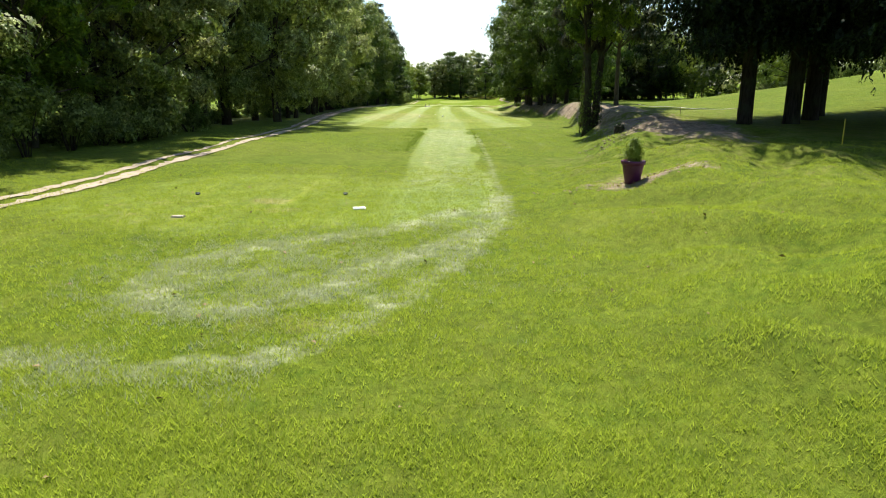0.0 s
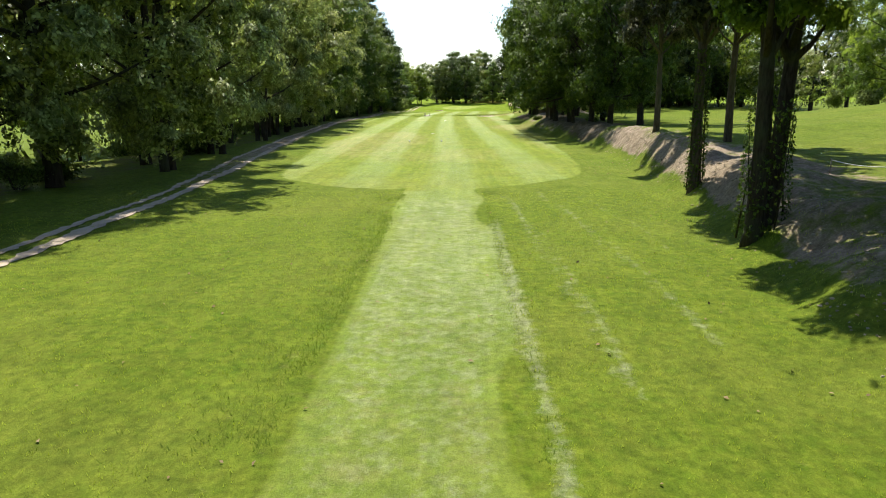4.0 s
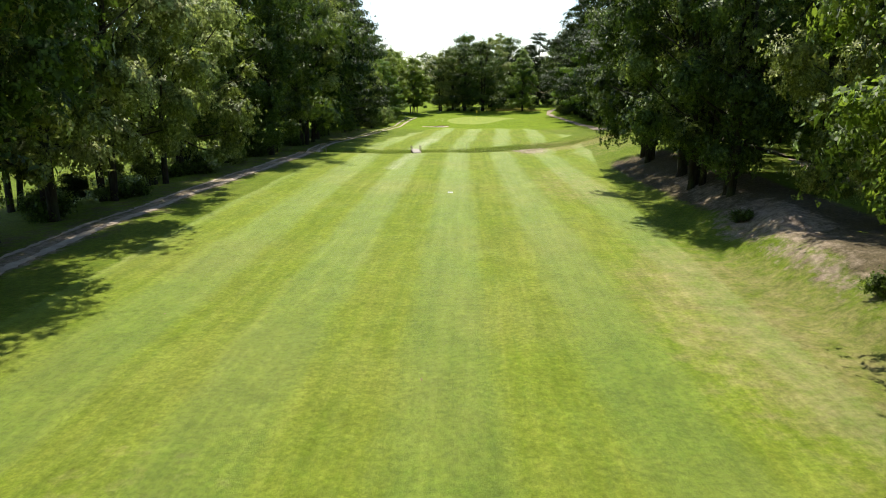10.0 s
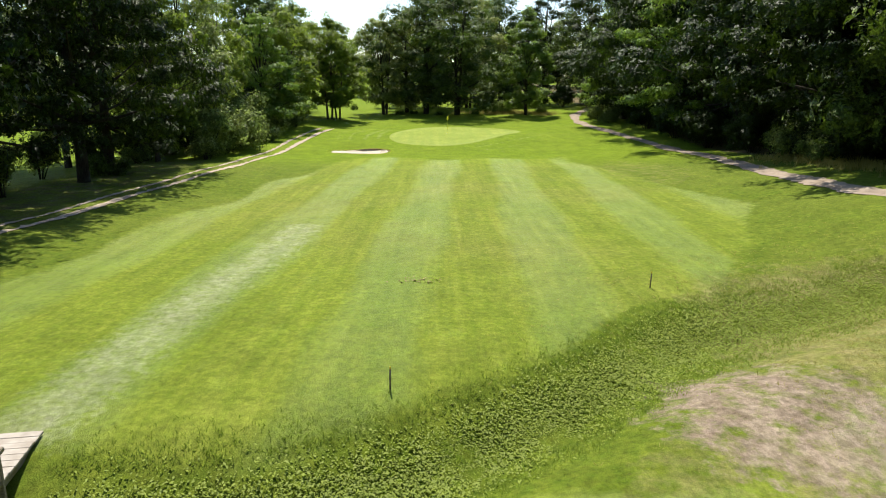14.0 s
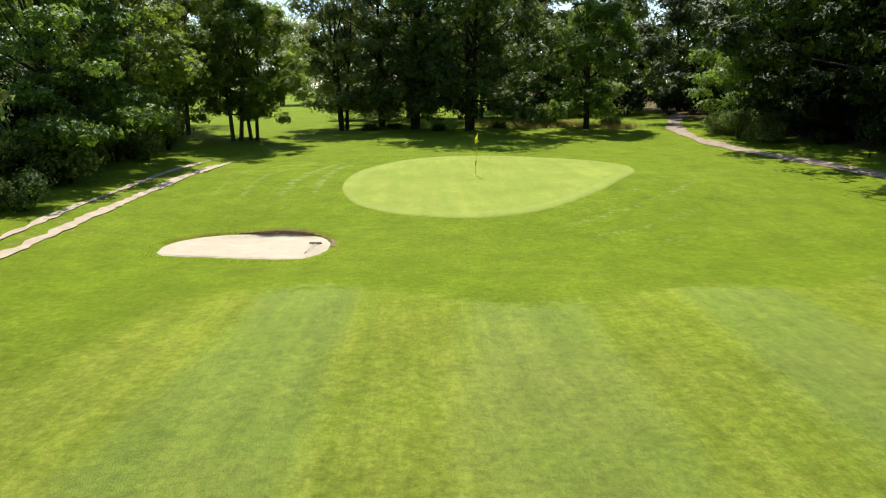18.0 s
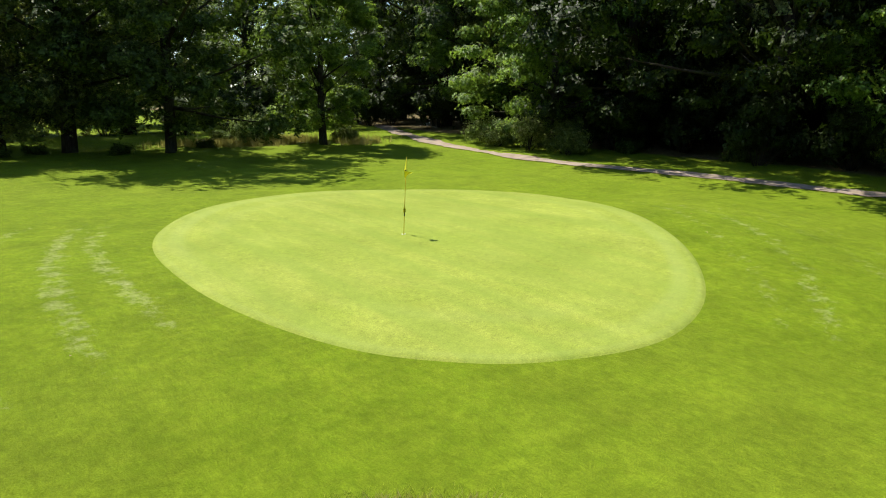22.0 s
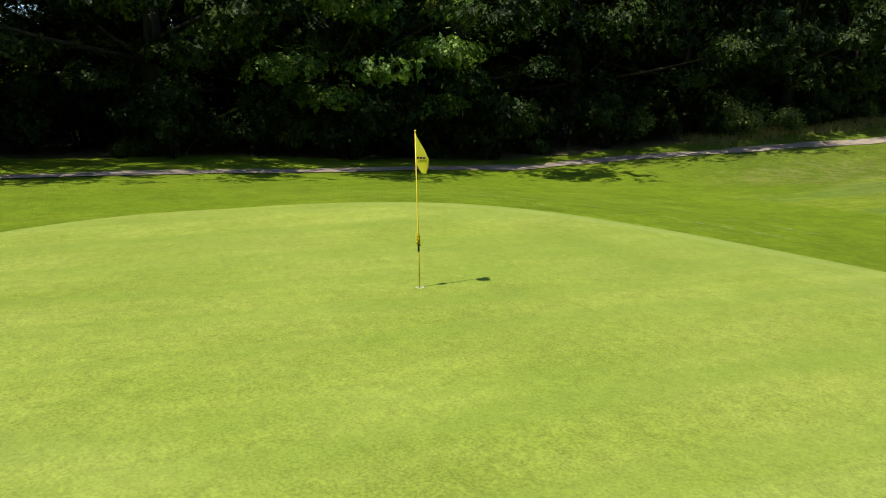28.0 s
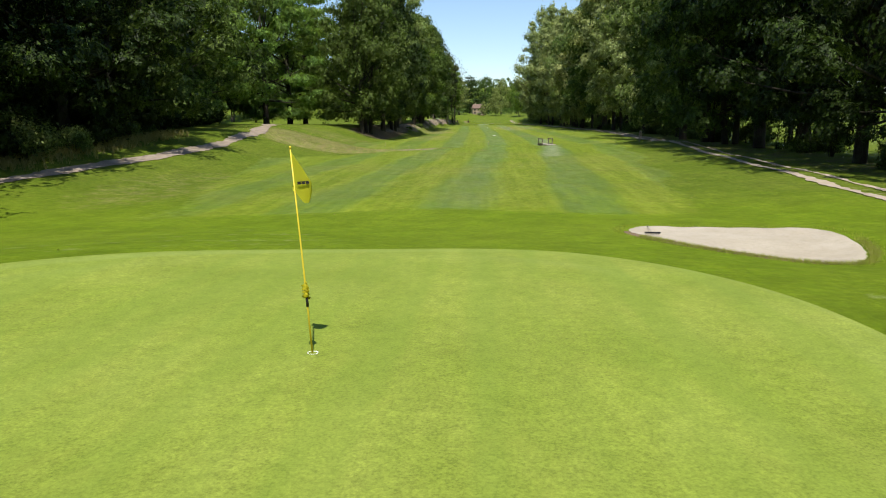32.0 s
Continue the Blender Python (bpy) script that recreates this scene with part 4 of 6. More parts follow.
def broadleaf(seed, tall, base, width, lobes, count, leaf, material, bark, trunk=0.24, stems=1, lean=0.0, shape=0.55, label="", flat=0.8):
    """Trunk with limbs and a crown of separate leafy boughs. base: height of the lowest leaves, shape: height of the widest part."""
    rng = np.random.default_rng(seed)
    tree = thing("tree", Matrix(), label, "tree")
    near = count > 4000
    boughs = int(lobes * (3.0 if near else 1.9))
    skew = rng.uniform(0, math.tau, 3)
    cen, rad = [], []
    for k in range(boughs):
        h = (k + 0.5) / boughs
        w = (math.sin(math.pi * min(1, h**(math.log(0.5) / math.log(shape)) * 0.86 + 0.12))) ** 0.7
        a = k * 2.4 + rng.uniform(-0.5, 0.5)
        w *= 1 + 0.16 * math.sin(2 * a + skew[0]) + 0.12 * math.sin(3 * a + skew[1] + h * 4) + 0.10 * math.sin(h * 17 + skew[2])
        r = width * w * (0.86 * rng.uniform(0.5, 1.0) ** 0.5 if k % 4 else rng.uniform(0.1, 0.5))
        size = width * rng.uniform(0.14, 0.27) * (0.65 + 0.35 * w) * (1.0 if near else 1.5)
        z = base + (tall - base) * (0.04 + 0.88 * h) - 0.10 * r + rng.normal(0, 0.4)
        cen.append((math.cos(a) * r, math.sin(a) * r, max(z, base + 0.4)))
        rad.append((size * rng.uniform(1.0, 1.3), size * rng.uniform(1.0, 1.3), size * flat * rng.uniform(0.8, 1.15)))
    cen.append((0, 0, tall - width * 0.2))
    rad.append((width * 0.16, width * 0.16, width * 0.26))
    cen, rad = np.array(cen), np.array(rad)
    share = rad[:, 0] ** 1.7
    pick = rng.choice(len(cen), count, p=share / share.sum())
    # leaves gather in tufts on the twigs of each bough, most of them above
    tuft = sphere_points(rng, 30 * len(cen)).reshape(len(cen), 30, 3)
    tuft[:, :, 2] += 0.2
    reach = rng.uniform(0.8, 1.3, (len(cen), 30, 1))
    which = rng.integers(0, 30, count)
    u = tuft[pick, which] + 0.2 * rng.normal(0, 1, (count, 3))
    u /= np.linalg.norm(u, axis=1)[:, None]
    pos = cen[pick] + u * rad[pick] * reach[pick, which] * (0.5 + 0.5 * rng.beta(2.2, 1.5, (count, 1)))
    size = rng.uniform(0.6, 1.4, count) * leaf
    # wider sprays inside
    m = len(cen) * (66 if near else 34)
    inner = rng.choice(len(cen), m, p=share / share.sum())
    v = sphere_points(rng, m)
    pos = np.r_[cen[inner] + v * rad[inner] * rng.uniform(0.1, 0.85, (m, 1)), pos]
    out = np.r_[v, u]
    size = np.r_[rng.uniform(0.5, 0.95, m) * (1.0 if near else 1.6), size]
    keep = pos[:, 2] > base * 0.7
    pos, out, size = pos[keep], out[keep], size[keep]
    child(leaves("crown", pos, out, size, 0.62, material, rng, 0.25, 0.6, 0.5, out + [0, 0, 0.55]), tree)
    bm = bmesh.new()
    for s in range(stems):
        a = s * math.tau / max(stems, 1) + seed
        off = Vector((math.cos(a), math.sin(a), 0)) * (0.0 if stems == 1 else min(trunk * 1.5, 0.38))
        tip = Vector((lean, 0, 0)) + off * 3.2
        pts = [off + Vector((0, 0, -0.3)), off + Vector((0, 0, 0.15)), off + tip * 0.12 + Vector((0.05, 0.03, tall * 0.14)), off + tip * 0.5 + Vector((-0.08, 0.1, tall * 0.4)), off * 1.2 + tip + Vector((0.1, 0.0, tall * 0.82))]
        k = 1.0 if stems == 1 else 0.72
        tube(bm, pts, [trunk * 1.55 * k, trunk * 1.15 * k, trunk * 0.95 * k, trunk * 0.62 * k, trunk * 0.16], 9)
    for k in range(0, len(cen) - 1, 3):
        c = Vector(cen[k])
        z0 = max(tall * 0.14, base * 0.85, c.z * rng.uniform(0.5, 0.7))
        s = Vector((lean * z0 / tall, 0, z0))
        if stems > 1:
            side = (k // 3) % stems * math.tau / stems + seed
            s += Vector((math.cos(side), math.sin(side), 0)) * min(trunk * 1.5, 0.38) * (1.0 + 3.2 * z0 / tall)
        tube(bm, [s, s.lerp(c, 0.5) + Vector((0, 0, -0.15)), c], [trunk * 0.34, trunk * 0.2, trunk * 0.06], 6)
    part("trunk", bm, bark, tree)
    return tree


def conifer(seed, tall, width, count, label, base=3.4):
    rng = np.random.default_rng(seed)
    tree = thing("tree", Matrix(), label, "tree")
    pos, out = [], []
    bm = bmesh.new()
    levels = int(tall * 4.4)
    for k in range(levels):
        f = k / levels
        z = base + (tall - base) * f
        reach = width * min(0.34 + 1.7 * f, 1.0, 1.5 * (1 - f) ** 0.8) * rng.uniform(0.75, 1.1) + 0.15
        a = k * 2.4 + rng.uniform(-0.4, 0.4)
        d = np.array([math.cos(a), math.sin(a), 0])
        m = max(12, int(count / levels * (1.9 - 1.6 * f)))
        t = rng.beta(1.5, 1.0, m)
        spread_ = reach * 0.34
        p = np.array([0, 0, z]) + d * (t * reach)[:, None]
        p[:, 2] += 0.25 * np.sin(t * 3) - 0.16 * reach * t**1.6 - rng.exponential(0.28, m) * t
        p[:, :2] += rng.normal(0, 1, (m, 2)) * (spread_ * (0.25 + 0.75 * t * (1.25 - t)))[:, None]
        pos.append(p)
        out.append(np.tile(d * 0.7 + [0, 0, 0.15], (m, 1)))
        end = Vector(d * reach * 0.9) + Vector((0, 0, z - 0.14 * reach))
        tube(bm, [(0, 0, z), tuple(Vector(d * reach * 0.45) + Vector((0, 0, z + 0.12))), tuple(end)], [0.05 * (1.2 - f), 0.03 * (1.2 - f), 0.01], 5)
    pos, out = np.concatenate(pos), np.concatenate(out)
    m = len(pos) // 5
    t, a = rng.uniform(0, 1, m), rng.uniform(0, math.tau, m)
    r = width * np.minimum(0.34 + 1.7 * t, 1.4 * (1 - t) ** 0.8).clip(0, 1) * 0.85 * np.sqrt(rng.uniform(0, 1, m))
    pos = np.r_[pos, np.stack([np.cos(a) * r, np.sin(a) * r, base + 0.3 + (tall - base) * t], 1)]
    out = np.r_[out, np.stack([np.cos(a), np.sin(a), 0.6 + 0 * a], 1)]
    wide = np.r_[np.ones(len(pos) - m), np.full(m, 3.4)]
    child(leaves("crown", pos, out, wide * np.where(rng.uniform(0, 1, len(pos)) < 0.12, 1.3, 1.0) * rng.uniform(0.26, 0.58, len(pos)), 0.38, LEAF_FIR, rng, 1.1, 0.6), tree, "dark drooping needles")
    tube(bm, [(0, 0, -0.3), (0, 0, 0.2), (0.05, 0, tall * 0.3), (0, 0.05, tall * 0.7), (0, 0, tall * 0.98)], [0.42, 0.33, 0.28, 0.18, 0.02], 10)
    part("trunk", bm, BARK, tree)
    return tree


def shrub(seed, tall, width, count, leaf, material, label, lobes=9):
    rng = np.random.default_rng(seed)
    b = thing("bush", Matrix(), label, "bush")
    a, r = rng.uniform(0, math.tau, lobes), np.sqrt(rng.uniform(0, 1, lobes)) * width * 0.6
    cen = np.stack([np.cos(a) * r, np.sin(a) * r, rng.uniform(0.28, 0.72, lobes) * tall * (1.1 - 0.5 * r / width)], 1)
    rad = width * rng.uniform(0.28, 0.5, (lobes, 1)) * [1, 1, 0.9]
    pick = rng.integers(0, lobes, count)
    u = sphere_points(rng, count)
    pos = cen[pick] + u * rad[pick] * rng.uniform(0.6, 1.12, (count, 1))
    pos[:, 2] = np.abs(pos[:, 2] - 0.03) + 0.03
    wide = np.where(np.arange(count) % 7 == 0, 2.6, 1.0)
    pos = np.where((wide > 1)[:, None], cen[pick] + u * rad[pick] * rng.uniform(0.1, 0.65, (count, 1)), pos)
    pos[:, 2] = np.abs(pos[:, 2])
    child(leaves("foliage", pos, u, wide * rng.uniform(0.6, 1.4, count) * leaf, 0.55, material, rng, 0.25, 0.5, lumps=clumps(rng, cen, rad, 1)), b)
    bm = bmesh.new()
    for c in cen:
        tube(bm, [(c[0] * 0.15, c[1] * 0.15, -0.1), (c[0] * 0.5, c[1] * 0.5, c[2] * 0.5), tuple(c)], [0.035, 0.025, 0.008], 5)
    part("stem", bm, BARK, b)
    return b


KINDS = {
    "oak": (11, 21.0, 1.8, 8.2, 24, 5452, 0.41, LEAF_OAK, BARK, 0.34, 1, 0.4, 0.5, "tall dark green oak with a broad crown beside the fairway"),
    "oak_low": (12, 19.0, 1.1, 7.6, 24, 5220, 0.41, LEAF_OAK, BARK, 0.30, 2, 0.5, 0.42, "dark green twin-stemmed oak with low branches"),
    "alder": (13, 22.0, 1.7, 6.6, 26, 5568, 0.37, LEAF_ALDER, BARK, 0.26, 3, 0.3, 0.55, "tall grey-green alder on several stems"),
    "alder_slim": (14, 23.5, 1.6, 5.6, 26, 5220, 0.37, LEAF_ALDER, BARK, 0.25, 1, -0.4, 0.5, "slim tall alder with dull green leaves"),
    "ash": (15, 19.0, 2.0, 6.0, 22, 4756, 0.39, LEAF_ASH, BARK_PALE, 0.22, 2, 0.3, 0.6, "light green ash tree with an airy crown"),
    "hornbeam": (16, 19.0, 1.0, 7.0, 25, 5220, 0.39, LEAF_ALDER, BARK, 0.28, 1, 0.2, 0.42, "dense hornbeam with low leafy boughs"),
    "beech": (17, 24.0, 1.6, 9.0, 30, 5684, 0.43, LEAF_SHADED, BARK, 0.36, 1, 0.2, 0.40, "big dark beech at the edge of the wood", 0.45),
    # same tree with a lighter leaf, its sunlight put into the colour
    "beech_bright": (21, 19.0, 0.9, 7.6, 28, 6090, 0.41, LEAF_MAPLE, BARK, 0.30, 1, 0.2, 0.36, "bright green beech with spreading boughs", 0.42),
    "maple": (23, 18.5, 1.1, 5.0, 26, 5510, 0.39, LEAF_MAPLE, BARK, 0.24, 1, 0.1, 0.36, "conical young maple with leaves down to the bank"),
    "poplar": (26, 23.0, 1.9, 6.2, 26, 5500, 0.37, LEAF_POPLAR, BARK, 0.27, 2, 0.3, 0.5, "tall poplar with silvery grey-green leaves"),
    "bank_ash": (24, 17.5, 5.4, 4.4, 20, 4640, 0.35, LEAF_ASH, BARK, 0.38, 2, 0.2, 0.55, "twin-stemmed ash with ivied trunks on the bank"),
    "pine": (18, 16.0, 5.2, 4.2, 17, 4200, 0.39, LEAF_PINE, BARK_PALE, 0.21, 1, 0.2, 0.5, "slim pine with grey-brown needles on the bank"),
}
OTHER = {
    "fir": lambda: conifer(19, 25.0, 9.4, 16000, "dark spruce with drooping branches near the tee"),
    "bush": lambda: shrub(31, 1.9, 1.7, 1700, 0.20, LEAF_BUSH, "rounded light green bush"),
    "bramble": lambda: shrub(32, 1.3, 1.9, 1500, 0.20, LEAF_OAK, "low dark bramble thicket"),
    "sapling": lambda: shrub(33, 3.6, 1.6, 1900, 0.24, LEAF_ALDER, "tall leafy shrub at the foot of the trees"),
    "pale_bush": lambda: shrub(34, 2.6, 2.2, 2400, 0.2, LEAF_BUSH, "grey-green flowering bush beside the path"),
    "tall_bush": lambda: shrub(36, 3.4, 1.7, 2400, 0.2, LEAF_BUSH, "tall pale green bush beside the tee"),
    "thicket": lambda: shrub(35, 5.0, 3.6, 1000, 0.43, LEAF_SHADED, "leafy thicket with leaves darkened as if in deep shade", 16),
}


def grow(kind):
    if kind in OTHER:
        return OTHER[kind]()
    s = list(KINDS[kind.split("/")[0]])
    if "/" in kind:
        s[0], s[2], s[5], s[6] = s[0] + 50, 1.0 if s[7] in (LEAF_OAK, LEAF_SHADED) else 2.6, int(s[5] * 0.27), s[6] * 1.75
    return broadleaf(*s)


FIRST = {}


def plant(kind, x, y, size=1.0, turn=0.0, group="", stretch=1.0, sink=0.05):
    m = pose(x, y, at(x, y, -sink), 0, 0, turn) @ Matrix.Diagonal((size, size, size * stretch, 1))
    if kind not in FIRST:
        FIRST[kind] = grow(kind)
        FIRST[kind].matrix_world = m
        ob = FIRST[kind]
    else:
        ob = copy_thing(FIRST[kind], Matrix())
        ob.matrix_basis = m
    if group:
        ob["group"] = group
    return ob


rng = random.Random(77)
G_LEFT, G_RIGHT, G_BACK, G_WOOD = "trees along the earth track", "trees on the bank", "trees behind the green", "trees of the wood"

# left of the fairway, along the earth track
LEFT = ((-15.8, 66), (-16.6, 61.4), (-19.5, 57.9), (-13.3, 73.8), (-17.0, 79), (-15.0, 87.3), (-17.1, 94), (-18.5, 100.4), (-16.4, 105), (-18.3, 113.3), (-18.7, 119), (-18.8, 125.3), (-20, 131), (-20.5, 139.4), (-20.4, 145), (-20.9, 151.7), (-21.6, 158), (-22, 165.6), (-22, 173.5), (-23.5, 181.2), (-22.5, 191.9), (-20.5, 200), (-19.4, 213), (-19.9, 218), (-20.3, 224), (-20.9, 231), (-19.4, 241.9), (-20.0, 247), (-20.2, 256), (-20.2, 263), (-20.0, 271))
kinds = ("poplar", "alder", "poplar", "hornbeam", "poplar", "alder", "oak", "alder_slim")
last_kinds = ("beech", "beech", "beech", "beech", "oak_low", "oak", "alder", "oak_low")
for i, (x, y) in enumerate(LEFT):
    plant((("hornbeam", "poplar", "alder_slim", "poplar") * 2 if y < 104 else kinds if y < 186 else last_kinds)[i % 8] if y < 250 else ("ash", "hornbeam")[i % 2], x, y, rng.uniform(0.98, 1.14) * float(np.interp(y, (60, 88, 100, 138, 142, 156, 160, 190, 232, 246, 270), (1.25, 1.2, 1.08, 1.1, 1.32, 1.32, 1.12, 1.12, 1.02, 0.84, 0.74))), rng.uniform(0, 360), G_LEFT, 1.14)
for i, y in enumerate(range(-16, 56, 6)):
    plant(("poplar", "ash", "alder", "poplar")[i % 4] + ("/" if y < -2 else ""), (-17.6 if y < 18 else -15.8) + rng.uniform(-0.8, 0.8), y + rng.uniform(-1, 1), rng.uniform(0.95, 1.15), rng.uniform(0, 360), G_LEFT)
for i, y in enumerate(range(-4, 62, 9)):
    plant(("oak/", "hornbeam/")[i % 2], -26.0 + rng.uniform(-1, 1), y, rng.uniform(0.9, 1.05), rng.uniform(0, 360), G_LEFT)
for i, y in enumerate(range(-10, 275, 13)):
    plant(("hornbeam/", "alder/", "hornbeam/", "ash/")[i % 4], -26.5 + rng.uniform(-2, 1.5), y + rng.uniform(-4, 4), rng.uniform(0.8, 1.05), rng.uniform(0, 360), G_LEFT)
for i in range(7):
    plant("thicket", -23.5 + rng.uniform(-1, 1), -6 + i * 6.6, rng.uniform(0.8, 1.05), rng.uniform(0, 360), "thicket under the trees")
plant("bush", -13.6, 44.0, 1.9, 20)
for i, y in enumerate((22.5, 27, 30.5, 36.5, 39.5, 41.5, 46, 49, 53)):
    plant(("pale_bush", "bush", "pale_bush", "tall_bush")[i % 4], -13.9 + rng.uniform(-0.7, 0.5), y, rng.uniform(0.7, 1.2), rng.uniform(0, 360), "hedge beside the tee")
plant("sapling", -13.8, 33.5, 1.2, 70)
for i in range(34):
    y = 8 + i * 7.9 + rng.uniform(-2, 2)
    x = -20.3 + (3.4 if y < 95 else 0) - (1.2 if 150 < y < 200 else 0) + rng.uniform(-1.2, 0.8)
    plant(("bramble", "sapling", "bramble", "bush")[i % 4], x, y, rng.uniform(0.7, 1.1), rng.uniform(0, 360), "thicket under the trees")

for i in range(26):
    plant(("sapling", "bramble", "bush")[i % 3], -23.0 + rng.uniform(-1.5, 1.0), 58 + i * 7.7 + rng.uniform(-3, 3), rng.uniform(0.7, 1.2), rng.uniform(0, 360), "thicket under the trees")
for i in range(12):
    plant("thicket", -24.2 + rng.uniform(-0.8, 0.6), 112 + i * 13.0 + rng.uniform(-3, 3), rng.uniform(0.45, 0.75), rng.uniform(0, 360), "thicket under the trees")

# right of the fairway, on the bank
RIGHT = (("bank_ash", 13.7, 52.6, 1.0), ("pine", 15.1, 63.0, 1.25), ("pine", 18.2, 81.0, 1.0), ("pine", 19.6, 71.5, 1.05), ("oak", 22.0, 100.7, 0.9), ("oak", 20.2, 106, 0.82), ("oak", 19.2, 111.2, 0.84), ("oak_low", 17.9, 117.6, 1.0), ("oak", 17.3, 127, 0.92), ("oak", 17.2, 130, 0.95), ("oak", 17.9, 135.8, 0.88), ("ash", 17.6, 138.6, 0.85), ("hornbeam", 21.5, 150, 0.7), ("oak_low", 18.4, 160.9, 0.95), ("alder", 18.4, 167, 1.0), ("beech", 19.2, 173, 0.9), ("oak_low", 19.6, 184.4, 0.95), ("oak", 19.9, 188.0, 0.8), ("oak/", 22.6, 122, 0.95), ("alder/", 22.4, 142, 0.95), ("alder/", 23.5, 160, 0.9))
for kind, x, y, s in RIGHT:
    plant(kind, x, y, s * float(np.interp(y, (60, 95, 190), (0.92, 0.98, 1.1))), rng.uniform(0, 360), G_RIGHT, 1.2)
# those at (27.2, 37.8) and (24, 31) are unseen, added to cast shade
for x, y, s in ((20.6, 43.8, 0.95), (22.9, 43.2, 1.0), (25.0, 45.4, 1.05), (27.0, 48.6, 1.0), (27.2, 37.8, 1.1), (24.0, 31.0, 0.95), (33, 47, 1.0)):
    plant("fir", x, y, s * 1.3, rng.uniform(0, 360), "spruces near the tee")
for x, y, s in ((16.5, 141, 0.6), (17.0, 155, 0.5), (19.4, 112, 0.55)):
    plant("bramble", x, y, s, rng.uniform(0, 360), "brambles on the bank")

# far right, across the next fairway
for i in range(22):
    plant(("beech/", "oak/", "ash/", "beech_bright/", "hornbeam/")[i % 5], 62 + rng.uniform(-5, 6) + 4 * math.sin(i), 20 + i * 9 + rng.uniform(-3, 3), rng.uniform(0.8, 1.1), rng.uniform(0, 360), "trees across the next fairway")
for i in range(12):
    plant(("pale_bush", "bush", "sapling")[i % 3], 55 + rng.uniform(-2, 2), 40 + i * 8, rng.uniform(1.0, 1.6), rng.uniform(0, 360), "hedge across the next fairway")

# behind the green
BACK = (("ash", -11.6, 294.8, 0.82), ("ash", -10.6, 295.9, 0.72), ("alder", -4.9, 306.0, 0.78), ("hornbeam", -1.6, 309, 0.9), ("oak", 1.5, 306.5, 1.05), ("oak_low", 6.2, 303.4, 1.08), ("alder", 8.5, 321, 1.0), ("maple", 16.6, 304.2, 0.95), ("oak", 15, 331, 1.05), ("beech", 23, 331, 1.0), ("ash", -17, 300, 0.95), ("ash", -15.5, 285, 0.86), ("beech_bright", -17, 279, 0.8), ("oak", -21, 292, 1.0), ("beech", -24, 307, 1.0), ("oak", 1, 322, 1.05), ("alder", 12, 338, 1.1))
for kind, x, y, s in BACK:
    plant(kind, x, y, s * 1.08, rng.uniform(0, 360), G_BACK, 0.84)
for x, y, s, k in ((19.2, 305.6, 0.6, "pale_bush"), (12.9, 307, 1.0, "pale_bush"), (14.4, 307.6, 0.8, "tall_bush"), (11.2, 308.4, 0.6, "bush"), (3.6, 304, 0.5, "bramble"), (-2.5, 305, 0.6, "bramble"), (-0.3, 306, 0.5, "bramble"), (9, 305.5, 0.5, "bramble"), (-15.6, 266, 1.2, "pale_bush"), (-16.0, 261.5, 1.3, "sapling"), (-16.4, 257, 1.2, "bush"), (-14.2, 284, 0.9, "bush"), (-14.8, 276, 1.1, "sapling"), (-14.0, 270, 0.9, "bush"), (-15, 290, 1.0, "sapling")):
    plant(k, x, y, s, rng.uniform(0, 360), "bushes behind the green")
for i in range(20):
    plant(("oak/", "beech/", "alder/", "ash/")[i % 4], -75 + i * 7.6 + rng.uniform(-2, 2), 372 + rng.uniform(-8, 8) - 0.004 * (i * 7.6 - 70) ** 2, rng.uniform(0.9, 1.15), rng.uniform(0, 360), "trees far behind the green", 0.8)

# the wood right of the green
WOOD_EDGE = ((32.5, 322), (33.5, 311), (34, 303), (34, 298), (31.5, 290), (30, 280), (31, 272), (31.5, 264), (32, 256), (31.5, 248), (31, 240), (32, 232), (33.5, 224), (34.5, 216), (36, 208), (40, 199), (43, 190), (47, 180))
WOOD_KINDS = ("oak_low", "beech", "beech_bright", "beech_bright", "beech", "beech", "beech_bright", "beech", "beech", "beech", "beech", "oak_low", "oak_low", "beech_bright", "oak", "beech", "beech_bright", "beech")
plant("beech_bright", 29.0, 294.5, 0.95, 40, G_WOOD)
for x, y in ((33, 189), (32.5, 179), (33, 168)):
    plant("beech_bright", x, y, 1.3, rng.uniform(0, 360), G_WOOD)
